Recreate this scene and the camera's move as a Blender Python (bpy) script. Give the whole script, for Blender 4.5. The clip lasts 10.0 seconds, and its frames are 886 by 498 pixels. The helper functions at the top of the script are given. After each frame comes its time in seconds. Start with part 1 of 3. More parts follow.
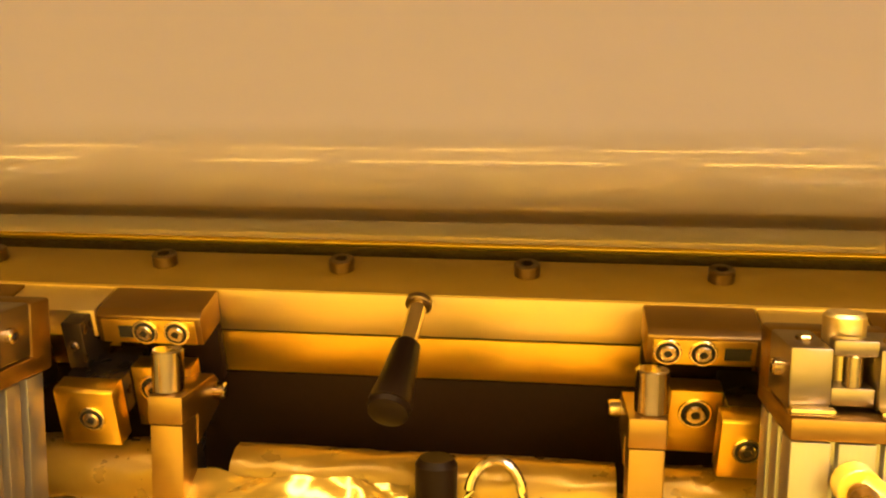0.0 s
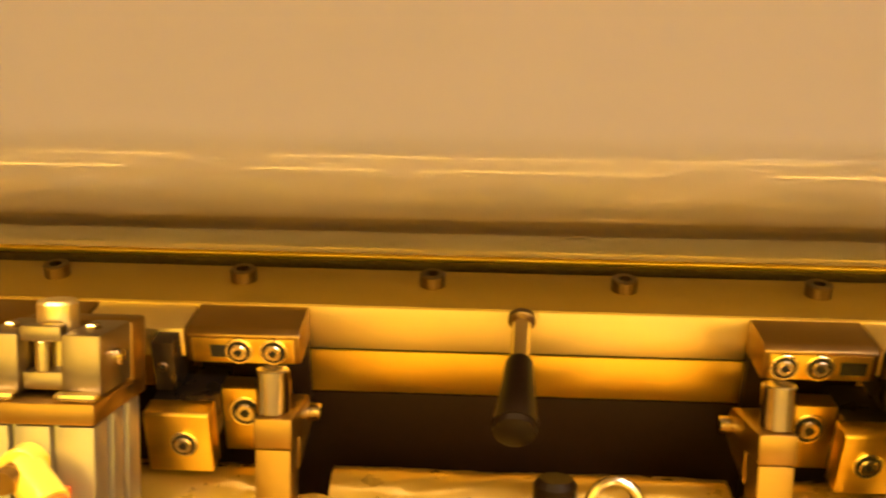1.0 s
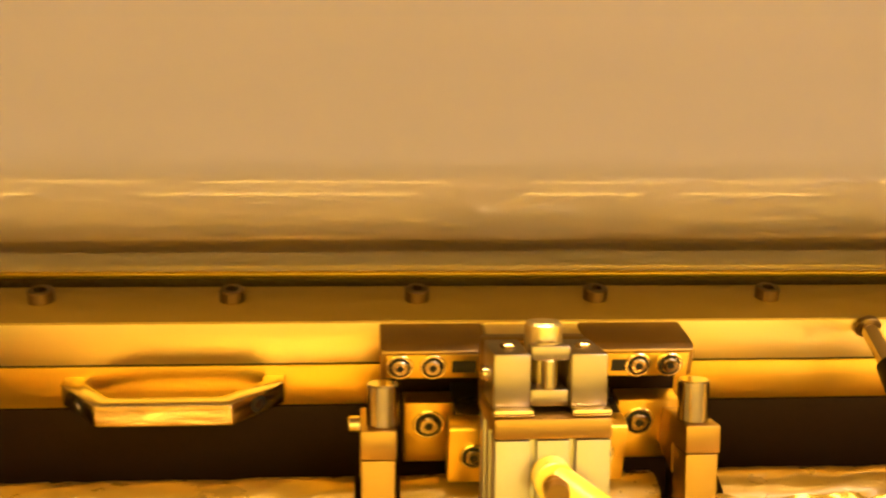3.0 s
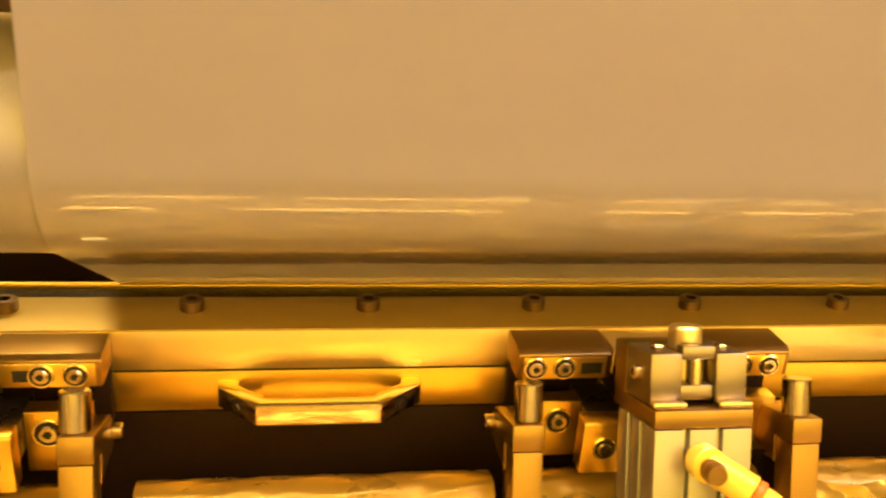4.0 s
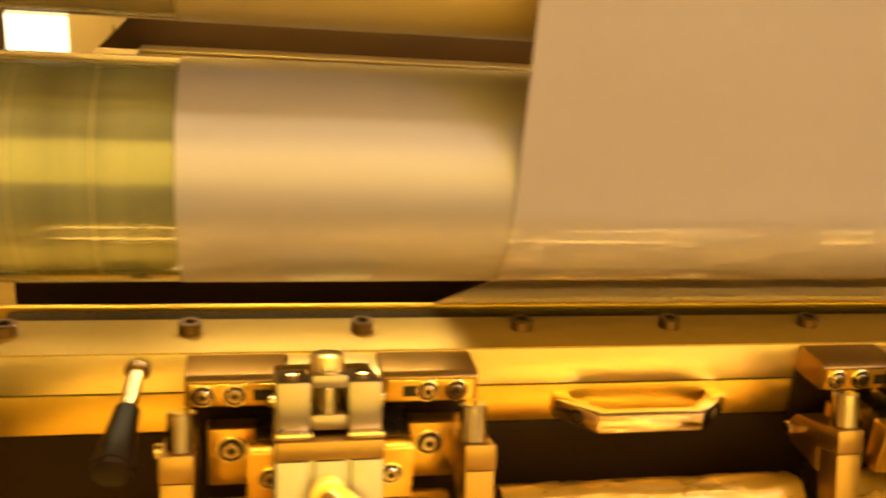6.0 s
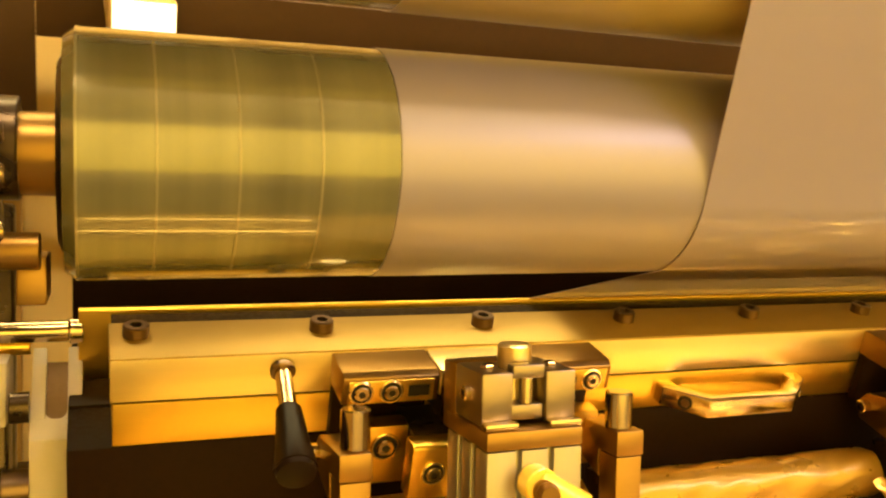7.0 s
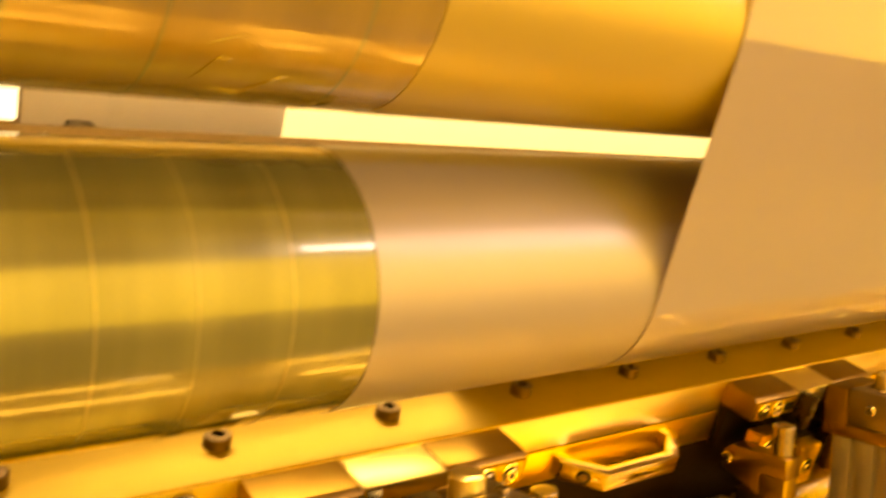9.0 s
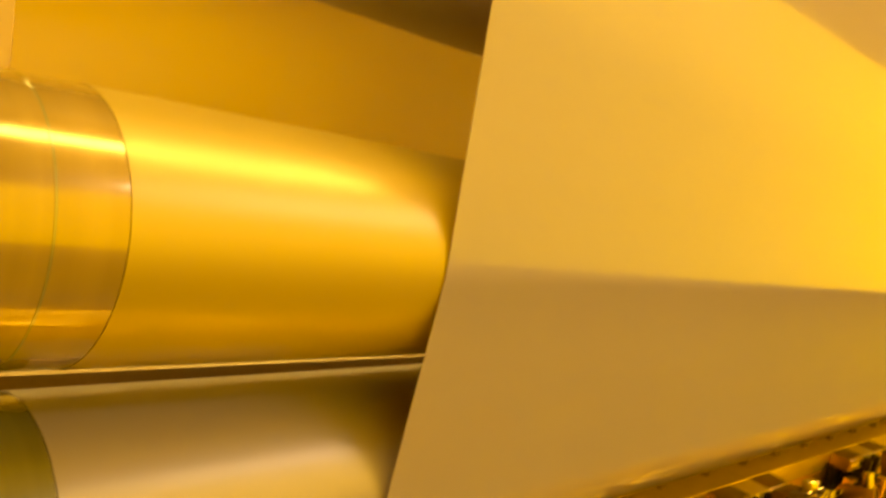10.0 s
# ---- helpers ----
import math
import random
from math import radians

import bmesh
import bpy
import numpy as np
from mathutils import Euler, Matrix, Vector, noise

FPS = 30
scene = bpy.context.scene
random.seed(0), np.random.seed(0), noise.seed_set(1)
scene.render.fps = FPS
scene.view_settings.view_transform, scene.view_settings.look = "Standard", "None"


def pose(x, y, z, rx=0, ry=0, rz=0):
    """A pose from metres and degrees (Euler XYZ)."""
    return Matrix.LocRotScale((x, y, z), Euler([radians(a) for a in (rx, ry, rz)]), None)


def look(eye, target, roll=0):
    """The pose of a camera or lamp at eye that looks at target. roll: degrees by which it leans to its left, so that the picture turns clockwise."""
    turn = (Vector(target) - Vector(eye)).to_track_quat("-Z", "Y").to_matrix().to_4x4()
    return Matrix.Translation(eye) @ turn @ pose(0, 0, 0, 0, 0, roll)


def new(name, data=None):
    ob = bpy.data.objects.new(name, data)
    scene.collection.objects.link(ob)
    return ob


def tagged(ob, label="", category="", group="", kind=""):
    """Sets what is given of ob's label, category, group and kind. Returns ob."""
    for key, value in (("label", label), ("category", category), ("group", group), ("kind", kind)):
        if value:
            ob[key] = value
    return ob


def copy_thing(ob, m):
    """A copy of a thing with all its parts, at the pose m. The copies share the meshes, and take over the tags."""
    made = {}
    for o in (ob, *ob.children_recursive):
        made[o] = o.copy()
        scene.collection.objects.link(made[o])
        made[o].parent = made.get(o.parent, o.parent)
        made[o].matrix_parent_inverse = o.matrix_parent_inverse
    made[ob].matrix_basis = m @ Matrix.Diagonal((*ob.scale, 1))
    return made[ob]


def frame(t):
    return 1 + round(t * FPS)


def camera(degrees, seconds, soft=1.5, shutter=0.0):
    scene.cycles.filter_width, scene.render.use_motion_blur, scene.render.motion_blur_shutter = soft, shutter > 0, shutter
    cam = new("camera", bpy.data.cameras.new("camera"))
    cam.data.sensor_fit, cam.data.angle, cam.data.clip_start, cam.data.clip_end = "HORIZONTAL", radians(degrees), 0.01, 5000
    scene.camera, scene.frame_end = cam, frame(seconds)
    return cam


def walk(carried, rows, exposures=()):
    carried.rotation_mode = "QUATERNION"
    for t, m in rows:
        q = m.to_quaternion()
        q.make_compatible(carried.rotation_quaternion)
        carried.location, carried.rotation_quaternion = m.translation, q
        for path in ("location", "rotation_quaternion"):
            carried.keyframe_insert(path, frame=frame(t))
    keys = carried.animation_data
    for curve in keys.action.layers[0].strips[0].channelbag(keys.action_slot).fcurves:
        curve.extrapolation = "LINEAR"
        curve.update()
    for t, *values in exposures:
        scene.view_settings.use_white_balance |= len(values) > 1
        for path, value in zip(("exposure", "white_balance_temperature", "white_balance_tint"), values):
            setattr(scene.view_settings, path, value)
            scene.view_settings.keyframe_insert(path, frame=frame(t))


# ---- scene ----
cam = camera(52.0, 10.0, soft=2.2, shutter=0.5)
PATH = [
    (0, (0.809, -0.434, 1.205), (0.586, 1.372, 0.374), -1.4),
    (0.5, (0.779, -0.436, 1.203), (0.633, 1.383, 0.386), -0.1),
    (1, (0.72, -0.43, 1.199), (0.657, 1.403, 0.403), 0.7),
    (1.5, (0.647, -0.428, 1.192), (0.694, 1.41, 0.406), 1.5),
    (2, (0.588, -0.438, 1.202), (0.722, 1.402, 0.427), 2.3),
    (2.5, (0.525, -0.44, 1.2), (0.681, 1.397, 0.425), 1.8),
    (3, (0.47, -0.452, 1.208), (0.647, 1.389, 0.448), 2.1),
    (3.2, (0.449, -0.467, 1.218), (0.637, 1.377, 0.467), 2.1),
    (4.3, (0.32, -0.485, 1.216), (0.7, 1.347, 0.509), 4.5),
    (4.5, (0.294, -0.48, 1.224), (0.706, 1.333, 0.488), 4.7),
    (5, (0.241, -0.48, 1.229), (0.694, 1.331, 0.513), 4.9),
    (5.5, (0.224, -0.493, 1.232), (0.608, 1.337, 0.522), 5.0),
    (6, (0.134, -0.494, 1.231), (0.548, 1.336, 0.539), 4.9),
    (6.2, (0.098, -0.497, 1.222), (0.518, 1.342, 0.557), 4.7),
    (7.3, (-0.058, -0.437, 1.202), (0.791, 1.256, 0.557), 9.5),
    (7.5, (-0.079, -0.422, 1.197), (0.828, 1.235, 0.54), 10.7),
    (8, (-0.113, -0.391, 1.191), (0.936, 1.175, 0.524), 11.6),
    (8.5, (-0.106, -0.365, 1.198), (1.016, 1.159, 0.552), 11.6),
    (8.8, (-0.087, -0.342, 1.226), (1.095, 1.122, 0.548), 12.4),
    (9, (-0.08, -0.345, 1.246), (1.143, 1.1, 0.599), 13.1),
    (9.1, (-0.073, -0.347, 1.253), (1.177, 1.091, 0.644), 12.4),
    (9.2, (-0.069, -0.343, 1.257), (1.232, 1.07, 0.699), 12.4),
    (9.3, (-0.067, -0.35, 1.263), (1.275, 1.043, 0.753), 12.6),
    (9.4, (-0.057, -0.348, 1.271), (1.318, 1.02, 0.784), 13.9),
    (9.5, (-0.051, -0.347, 1.279), (1.356, 0.997, 0.815), 14.4),
    (9.6, (-0.048, -0.348, 1.282), (1.39, 0.975, 0.858), 14.6),
    (9.8, (-0.051, -0.362, 1.291), (1.426, 0.943, 0.95), 13.0),
    (10, (-0.057, -0.38, 1.308), (1.434, 0.92, 1.012), 14.5),
]
EXPOSURES = [(0.0, 0.16, 6500, 8), (5.5, 0.10, 6300, 9), (7.3, -0.03, 6300, 11), (8.2, -0.02, 6800, 11), (9.0, 0.18, 9300, 8), (9.5, -0.02, 13500, 0), (10.0, -0.42, 19500, -10)]
# The coating head leans 17 degrees; PATH and all of the head are given in its own frame.
LEAN = Matrix.Translation((0, 0, 1)) @ pose(0, 0, 0, 17, 0, 0) @ Matrix.Translation((0, 0, -1))
walk(cam, [(t, LEAN @ look(eye, target, roll)) for t, eye, target, roll in PATH], EXPOSURES)
BASE = 0.839                        # top of the base plate

# ---- world and lamps ----
world = bpy.data.worlds.new("room_air")
scene.world = world
world.use_nodes = True
world.node_tree.nodes["Background"].inputs[0].default_value = (1.0, 0.62, 0.2, 1)
world.node_tree.nodes["Background"].inputs[1].default_value = 0.02


def area_lamp(name, place, target, size, size_y, watts, colour):
    lamp = bpy.data.lights.new(name, "AREA")
    lamp.shape, lamp.size, lamp.size_y, lamp.energy, lamp.color = "RECTANGLE", size, size_y, watts, colour
    ob = new(name, lamp)
    ob.matrix_world = look(place, target)
    return ob


area_lamp("ceiling_light_front", (0.6, -0.78, 2.545), (0.6, -0.78, 0), 2.6, 0.22, 60, (1.0, 0.675, 0.26))
area_lamp("wall_light", (3.0, -2.20, 2.42), (3.0, 0, 1.3), 3.2, 0.26, 50, (1.0, 0.82, 0.90))
# Added rear fill, so the translucent films glow from behind.
area_lamp("rear_fill_light", (0.6, 0.65, 2.545), (0.6, 0.65, 0), 2.6, 0.2, 34, (1.0, 0.74, 0.24))


# ---- materials ----
def shader(name, base, rough=0.5, metal=0.0, grain=(60, 60, 60), vary=0.12, rough_vary=0.1, bump=0.0, coat=0.0,
           stain=0.0, stain_colour=(0.1, 0.06, 0.03), random=0.0, coat_rough=0.12, bump_scale=None, specular=0.5, transmission=0.0):
    """Principled surface with fine grain, broad variation, optional stains and relief; grain is cycles per metre along x, y, z."""
    m = bpy.data.materials.new(name)
    m.use_nodes = True
    t, n = m.node_tree, m.node_tree.nodes
    p = n["Principled BSDF"]
    p.inputs["Metallic"].default_value = metal
    p.inputs["Coat Weight"].default_value = coat
    p.inputs["Coat Roughness"].default_value = coat_rough
    p.inputs["Specular IOR Level"].default_value = specular
    p.inputs["Transmission Weight"].default_value = transmission
    co = n.new("ShaderNodeTexCoord")
    mp = n.new("ShaderNodeMapping")
    mp.inputs["Scale"].default_value = grain
    t.links.new(co.outputs["Object"], mp.inputs[0])
    fine = n.new("ShaderNodeTexNoise")
    fine.inputs["Scale"].default_value, fine.inputs["Detail"].default_value = 1.0, 4
    t.links.new(mp.outputs[0], fine.inputs["Vector"])
    broad = n.new("ShaderNodeTexNoise")
    broad.inputs["Scale"].default_value, broad.inputs["Detail"].default_value = 14, 3
    t.links.new(co.outputs["Object"], broad.inputs["Vector"])
    mix = n.new("ShaderNodeMath")
    mix.operation = "ADD"
    t.links.new(fine.outputs[0], mix.inputs[0])
    t.links.new(broad.outputs[0], mix.inputs[1])
    ramp = n.new("ShaderNodeMapRange")
    ramp.inputs["From Min"].default_value, ramp.inputs["From Max"].default_value = 0.6, 1.4
    ramp.inputs["To Min"].default_value, ramp.inputs["To Max"].default_value = 1 - vary, 1 + vary
    t.links.new(mix.outputs[0], ramp.inputs[0])
    col = n.new("ShaderNodeVectorMath")
    col.operation = "SCALE"
    col.inputs[0].default_value = base
    t.links.new(ramp.outputs[0], col.inputs["Scale"])
    out = col.outputs[0]
    if random:
        info = n.new("ShaderNodeObjectInfo")
        rr = n.new("ShaderNodeMapRange")
        rr.inputs["To Min"].default_value, rr.inputs["To Max"].default_value = 1 - random, 1 + random
        t.links.new(info.outputs["Random"], rr.inputs[0])
        c2 = n.new("ShaderNodeVectorMath")
        c2.operation = "SCALE"
        t.links.new(out, c2.inputs[0])
        t.links.new(rr.outputs[0], c2.inputs["Scale"])
        out = c2.outputs[0]
    if stain:
        sn = n.new("ShaderNodeTexNoise")
        sn.inputs["Scale"].default_value, sn.inputs["Detail"].default_value = 38, 6
        t.links.new(co.outputs["Object"], sn.inputs["Vector"])
        sr = n.new("ShaderNodeMapRange")
        sr.inputs["From Min"].default_value, sr.inputs["From Max"].default_value = 0.56, 0.72
        sr.inputs["To Max"].default_value = stain
        t.links.new(sn.outputs[0], sr.inputs[0])
        mx = n.new("ShaderNodeMixRGB")
        t.links.new(sr.outputs[0], mx.inputs[0])
        t.links.new(out, mx.inputs[1])
        mx.inputs[2].default_value = (*stain_colour, 1)
        out = mx.outputs[0]
    t.links.new(out, p.inputs["Base Color"])
    rg = n.new("ShaderNodeMapRange")
    rg.inputs["From Min"].default_value, rg.inputs["From Max"].default_value = 0.3, 0.7
    rg.inputs["To Min"].default_value, rg.inputs["To Max"].default_value = max(0.02, rough - rough_vary), rough + rough_vary
    t.links.new(fine.outputs[0], rg.inputs[0])
    t.links.new(rg.outputs[0], p.inputs["Roughness"])
    if bump:
        b = n.new("ShaderNodeBump")
        b.inputs["Strength"].default_value, b.inputs["Distance"].default_value = min(1, bump), 0.001
        src = fine
        if bump_scale:
            src = n.new("ShaderNodeTexNoise")
            src.inputs["Scale"].default_value, src.inputs["Detail"].default_value = bump_scale, 4
            t.links.new(co.outputs["Object"], src.inputs["Vector"])
        t.links.new(src.outputs[0], b.inputs["Height"])
        t.links.new(b.outputs[0], p.inputs["Normal"])
    return m


def glow(name, colour, strength):
    m = bpy.data.materials.new(name)
    m.use_nodes = True
    p = m.node_tree.nodes["Principled BSDF"]
    p.inputs["Base Color"].default_value = (0.8, 0.8, 0.8, 1)
    p.inputs["Emission Color"].default_value = (*colour, 1)
    p.inputs["Emission Strength"].default_value = strength
    return m


STEEL = shader("ground_steel", (0.45, 0.31, 0.09), 0.48, 0.7, (6, 300, 300), 0.06, 0.04, 0.0, stain=0.10)
PLATE = shader("milled_aluminium", (0.95, 0.79, 0.40), 0.36, 1.0, (6, 300, 300), 0.04, 0.03, 0.0)
BRASS = shader("warm_ground_plate", (0.94, 0.63, 0.10), 0.34, 1.0, (5, 200, 200), 0.05, 0.03, 0.0, stain=0.12, stain_colour=(0.45, 0.28, 0.09))
BURNISHED = shader("burnished_block_steel", (0.33, 0.20, 0.06), 0.38, 1.0, (60, 60, 300), 0.08, 0.05, 0.0)
DARKSTEEL = shader("blackened_steel", (0.07, 0.05, 0.035), 0.30, 0.8, (100, 100, 100), 0.12, 0.06, 0.0)
CHROME = shader("bright_plated_steel", (0.58, 0.47, 0.31), 0.16, 1.0, (100, 100, 60), 0.05, 0.04, 0.0)
SCREW = shader("screw_steel", (0.20, 0.14, 0.10), 0.34, 1.0, (300, 300, 300), 0.12, 0.06, 0.0)
WASHER = shader("golden_washer", (0.90, 0.74, 0.36), 0.2, 1.0, (100, 100, 100), 0.05, 0.05)
LUG = shader("brushed_lug_steel", (0.31, 0.25, 0.20), 0.33, 1.0, (80, 80, 300), 0.06, 0.05, 0.0)
# Near-black that paints the shade inside sockets, slots, counterbores and the face joint.
SOCKET = shader("recess_shade_black", (0.02, 0.016, 0.012), 0.6, 0.3, (500, 500, 500))
ALU = shader("anodised_extrusion", (0.36, 0.33, 0.30), 0.36, 0.85, (900, 900, 30), 0.06, 0.06, 0.04)
GRIP = shader("black_grip_plastic", (0.010, 0.005, 0.003), 0.36, 0.0, (200, 200, 200), 0.1, 0.05, 0.0, specular=0.10)
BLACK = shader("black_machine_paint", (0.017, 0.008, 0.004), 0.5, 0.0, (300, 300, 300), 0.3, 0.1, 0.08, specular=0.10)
RUBBER = shader("dark_rubber", (0.03, 0.02, 0.012), 0.5, 0.0, (400, 400, 400), 0.2)
WHITE = shader("white_powder_coat", (0.60, 0.55, 0.60), 0.42, 0.0, (600, 600, 600), 0.03, 0.06, 0.06, stain=0.06)
DIAL = shader("white_dial_face", (0.43, 0.42, 0.54), 0.6, 0.0, (100, 100, 100), 0.02, specular=0.2)
GREYPAINT = shader("brown_enamel", (0.20, 0.125, 0.06), 0.36, 0.3, (300, 300, 300), 0.12, 0.08, 0.05, stain=0.2)
HOOD = shader("golden_brown_enamel", (0.42, 0.27, 0.08), 0.4, 0.0, (60, 60, 60), 0.08, 0.06, 0.03)
# For the backing panel that is added to darken the gap between the rollers.
BROWN = shader("dark_backing_brown", (0.085, 0.045, 0.016), 0.45, 0.0, (120, 120, 120), 0.15, 0.08, 0.05)
MATTE = shader("matte_cover_film", (0.27, 0.24, 0.30), 0.37, 0.16, (4, 60, 60), 0.03, 0.02, 0.0, specular=1.0)
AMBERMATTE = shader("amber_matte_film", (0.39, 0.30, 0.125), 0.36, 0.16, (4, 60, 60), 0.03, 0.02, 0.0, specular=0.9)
OLIVE = shader("clear_film_over_roller", (0.165, 0.16, 0.085), 0.22, 0.35, (46, 1, 1), 0.42, 0.06, 0.0, coat=1.0, coat_rough=0.03)
TAPE = shader("clear_tape_edge", (0.24, 0.22, 0.12), 0.20, 0.3, (90, 20, 20), 0.15, 0.06, 0.05, coat=1.0)
GOLDFILM = shader("amber_clear_wrap", (0.30, 0.215, 0.10), 0.20, 0.25, (40, 2, 2), 0.25, 0.06, 0.0, coat=1.0, coat_rough=0.06)
FOIL = shader("crinkled_amber_foil", (0.58, 0.37, 0.06), 0.21, 0.65, (60, 90, 60), 0.14, 0.06, 0.15, coat=0.6, bump_scale=70, random=0.2, stain=0.3, stain_colour=(0.25, 0.14, 0.03))
LEDGEBASE = shader("amber_ledge_lining", (0.52, 0.33, 0.06), 0.4, 0.0, (30, 30, 30), 0.10, 0.08, 0.05)
LEDGE = shader("polished_ledge", (0.85, 0.64, 0.24), 0.10, 1.0, (5, 120, 120), 0.05, 0.04, 0.05, bump_scale=18)
WRAP = shader("amber_film_bandage", (0.40, 0.245, 0.035), 0.32, 0.5, (60, 90, 60), 0.15, 0.08, 0.30, coat=0.25, bump_scale=70, random=0.15, stain=0.4, stain_colour=(0.20, 0.11, 0.02))
TUBE = shader("yellow_air_hose", (0.88, 0.62, 0.08), 0.28, 0.0, (40, 40, 40), 0.05, 0.05, coat=0.5)
ORANGE = shader("orange_release_ring", (0.85, 0.14, 0.02), 0.4, 0.0, (80, 80, 80), 0.05)
FITTING = shader("pale_push_fitting", (0.80, 0.66, 0.34), 0.35, 0.0, (120, 120, 120), 0.06)
YELLOW = shader("amber_enclosure_panel", (0.42, 0.27, 0.06), 0.35, 0.0, (2, 2, 2), 0.06, 0.05)
CEIL = shader("pale_ceiling_paint", (0.78, 0.72, 0.66), 0.7, 0.0, (8, 8, 8), 0.05)
FLOORM = shader("dark_grey_floor_coating", (0.13, 0.125, 0.13), 0.35, 0.0, (6, 6, 6), 0.12, stain=0.2)
AMBERSHEET = shader("amber_plastic_sheet", (0.90, 0.68, 0.26), 0.3, 0.0, (2, 2, 2), 0.05, 0.05)
TAN = shader("pale_wall_paint", (0.66, 0.60, 0.54), 0.6, 0.0, (4, 4, 4), 0.06)
TRAY = shader("amber_film_lined_plate", (0.92, 0.68, 0.14), 0.40, 0.0, (30, 30, 30), 0.08, 0.08, 0.12, coat=0.3, bump_scale=40)
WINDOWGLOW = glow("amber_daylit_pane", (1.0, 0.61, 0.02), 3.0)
def translucent(name, base, share, rough=0.4, coat=0.0, clear=0.0):
    m = shader(name, base, rough, 0.0, (3, 60, 60), 0.03, 0.03, 0.01, coat=coat, coat_rough=0.02, bump_scale=7)
    t, n = m.node_tree, m.node_tree.nodes
    tr = n.new("ShaderNodeBsdfTranslucent")
    tr.inputs[0].default_value = (0.92, 0.78, 0.52, 1)
    mx = n.new("ShaderNodeMixShader")
    mx.inputs[0].default_value = share
    t.links.new(n["Principled BSDF"].outputs[0], mx.inputs[1])
    through_light = tr
    if clear:
        see = n.new("ShaderNodeBsdfTransparent")
        through_light = n.new("ShaderNodeMixShader")
        through_light.inputs[0].default_value = clear
        t.links.new(tr.outputs[0], through_light.inputs[1])
        t.links.new(see.outputs[0], through_light.inputs[2])
    t.links.new(through_light.outputs[0], mx.inputs[2])
    t.links.new(mx.outputs[0], n["Material Output"].inputs[0])
    return m


BACKFILM = translucent("thin_cover_film", (0.66, 0.54, 0.34), 0.55, clear=0.15)
FILM = translucent("glossy_carrier_film", (0.405, 0.375, 0.53), 0.36, 0.12, 1.0)
LAMPGLOW = glow("lamp_diffuser", (1.0, 0.84, 0.56), 6.0)
PANELGLOW = glow("lower_lamp_diffuser", (1.0, 0.76, 0.36), 1.0)
BARGLOW = glow("inspection_lamp_diffuser", (1.0, 0.88, 0.58), 2.2)


# ---- mesh helpers ----
def part(name, bm, material, parent=None, label="", smooth=True):
    me = bpy.data.meshes.new(name)
    bm.normal_update()
    bm.to_mesh(me)
    bm.free()
    me.materials.append(material)
    if smooth:
        for f in me.polygons:
            f.use_smooth = True
        me.set_sharp_from_angle(angle=radians(32))
    ob = new(name, me)
    if parent:
        ob.parent = parent
    if label:
        ob["label"] = label
    return ob


def joined(*bms):
    out = bmesh.new()
    for b in bms:
        me = bpy.data.meshes.new("scratch")
        b.to_mesh(me)
        b.free()
        out.from_mesh(me)
        bpy.data.meshes.remove(me)
    return out


def box(x0, x1, y0, y1, z0, z1, bevel=0.0008, segments=2):
    bm = bmesh.new()
    bmesh.ops.create_cube(bm, size=1)
    for v in bm.verts:
        v.co = ((x0 + x1) / 2 + v.co.x * (x1 - x0), (y0 + y1) / 2 + v.co.y * (y1 - y0), (z0 + z1) / 2 + v.co.z * (z1 - z0))
    if bevel:
        bmesh.ops.bevel(bm, geom=bm.edges[:], offset=bevel, segments=segments, affect="EDGES", profile=0.5)
    return bm


def prism(outline, a, b, axis="x", bevel=0.0):
    """A closed outline pushed along an axis; the outline holds the other two coordinates in order."""
    bm = bmesh.new()

    def at(p, s):
        return {"x": (s, p[0], p[1]), "y": (p[0], s, p[1]), "z": (p[0], p[1], s)}[axis]

    lo = [bm.verts.new(at(p, a)) for p in outline]
    hi = [bm.verts.new(at(p, b)) for p in outline]
    k = len(outline)
    bm.faces.new(lo)
    bm.faces.new(hi[::-1])
    for i in range(k):
        bm.faces.new((lo[i], hi[i], hi[(i + 1) % k], lo[(i + 1) % k]))
    bmesh.ops.recalc_face_normals(bm, faces=bm.faces[:])
    if bevel:
        bmesh.ops.bevel(bm, geom=bm.edges[:], offset=bevel, segments=2, affect="EDGES", profile=0.5)
    return bm


def turned(profile, start, end, segments=32):
    """A turned shape: (distance along the axis 0..1 of start-end in metres, radius) pairs, closed at both ends."""
    start, end = Vector(start), Vector(end)
    turn = (end - start).to_track_quat("Z", "Y").to_matrix()
    bm = bmesh.new()
    rings = []
    for s, r in profile:
        rings.append([bm.verts.new(start + turn @ Vector((r * math.cos(a), r * math.sin(a), s)))
                      for a in (2 * math.pi * i / segments for i in range(segments))])
    for p, q in zip(rings, rings[1:]):
        for i in range(segments):
            bm.faces.new((p[i], p[(i + 1) % segments], q[(i + 1) % segments], q[i]))
    bm.faces.new(rings[0][::-1])
    bm.faces.new(rings[-1])
    bmesh.ops.recalc_face_normals(bm, faces=bm.faces[:])
    return bm


def rod(start, end, r, segments=24, chamfer=0.0006):
    length = (Vector(end) - Vector(start)).length
    c = min(chamfer, r * 0.4, length * 0.3)
    return turned([(0, r - c), (c, r), (length - c, r), (length, r - c)], start, end, segments)


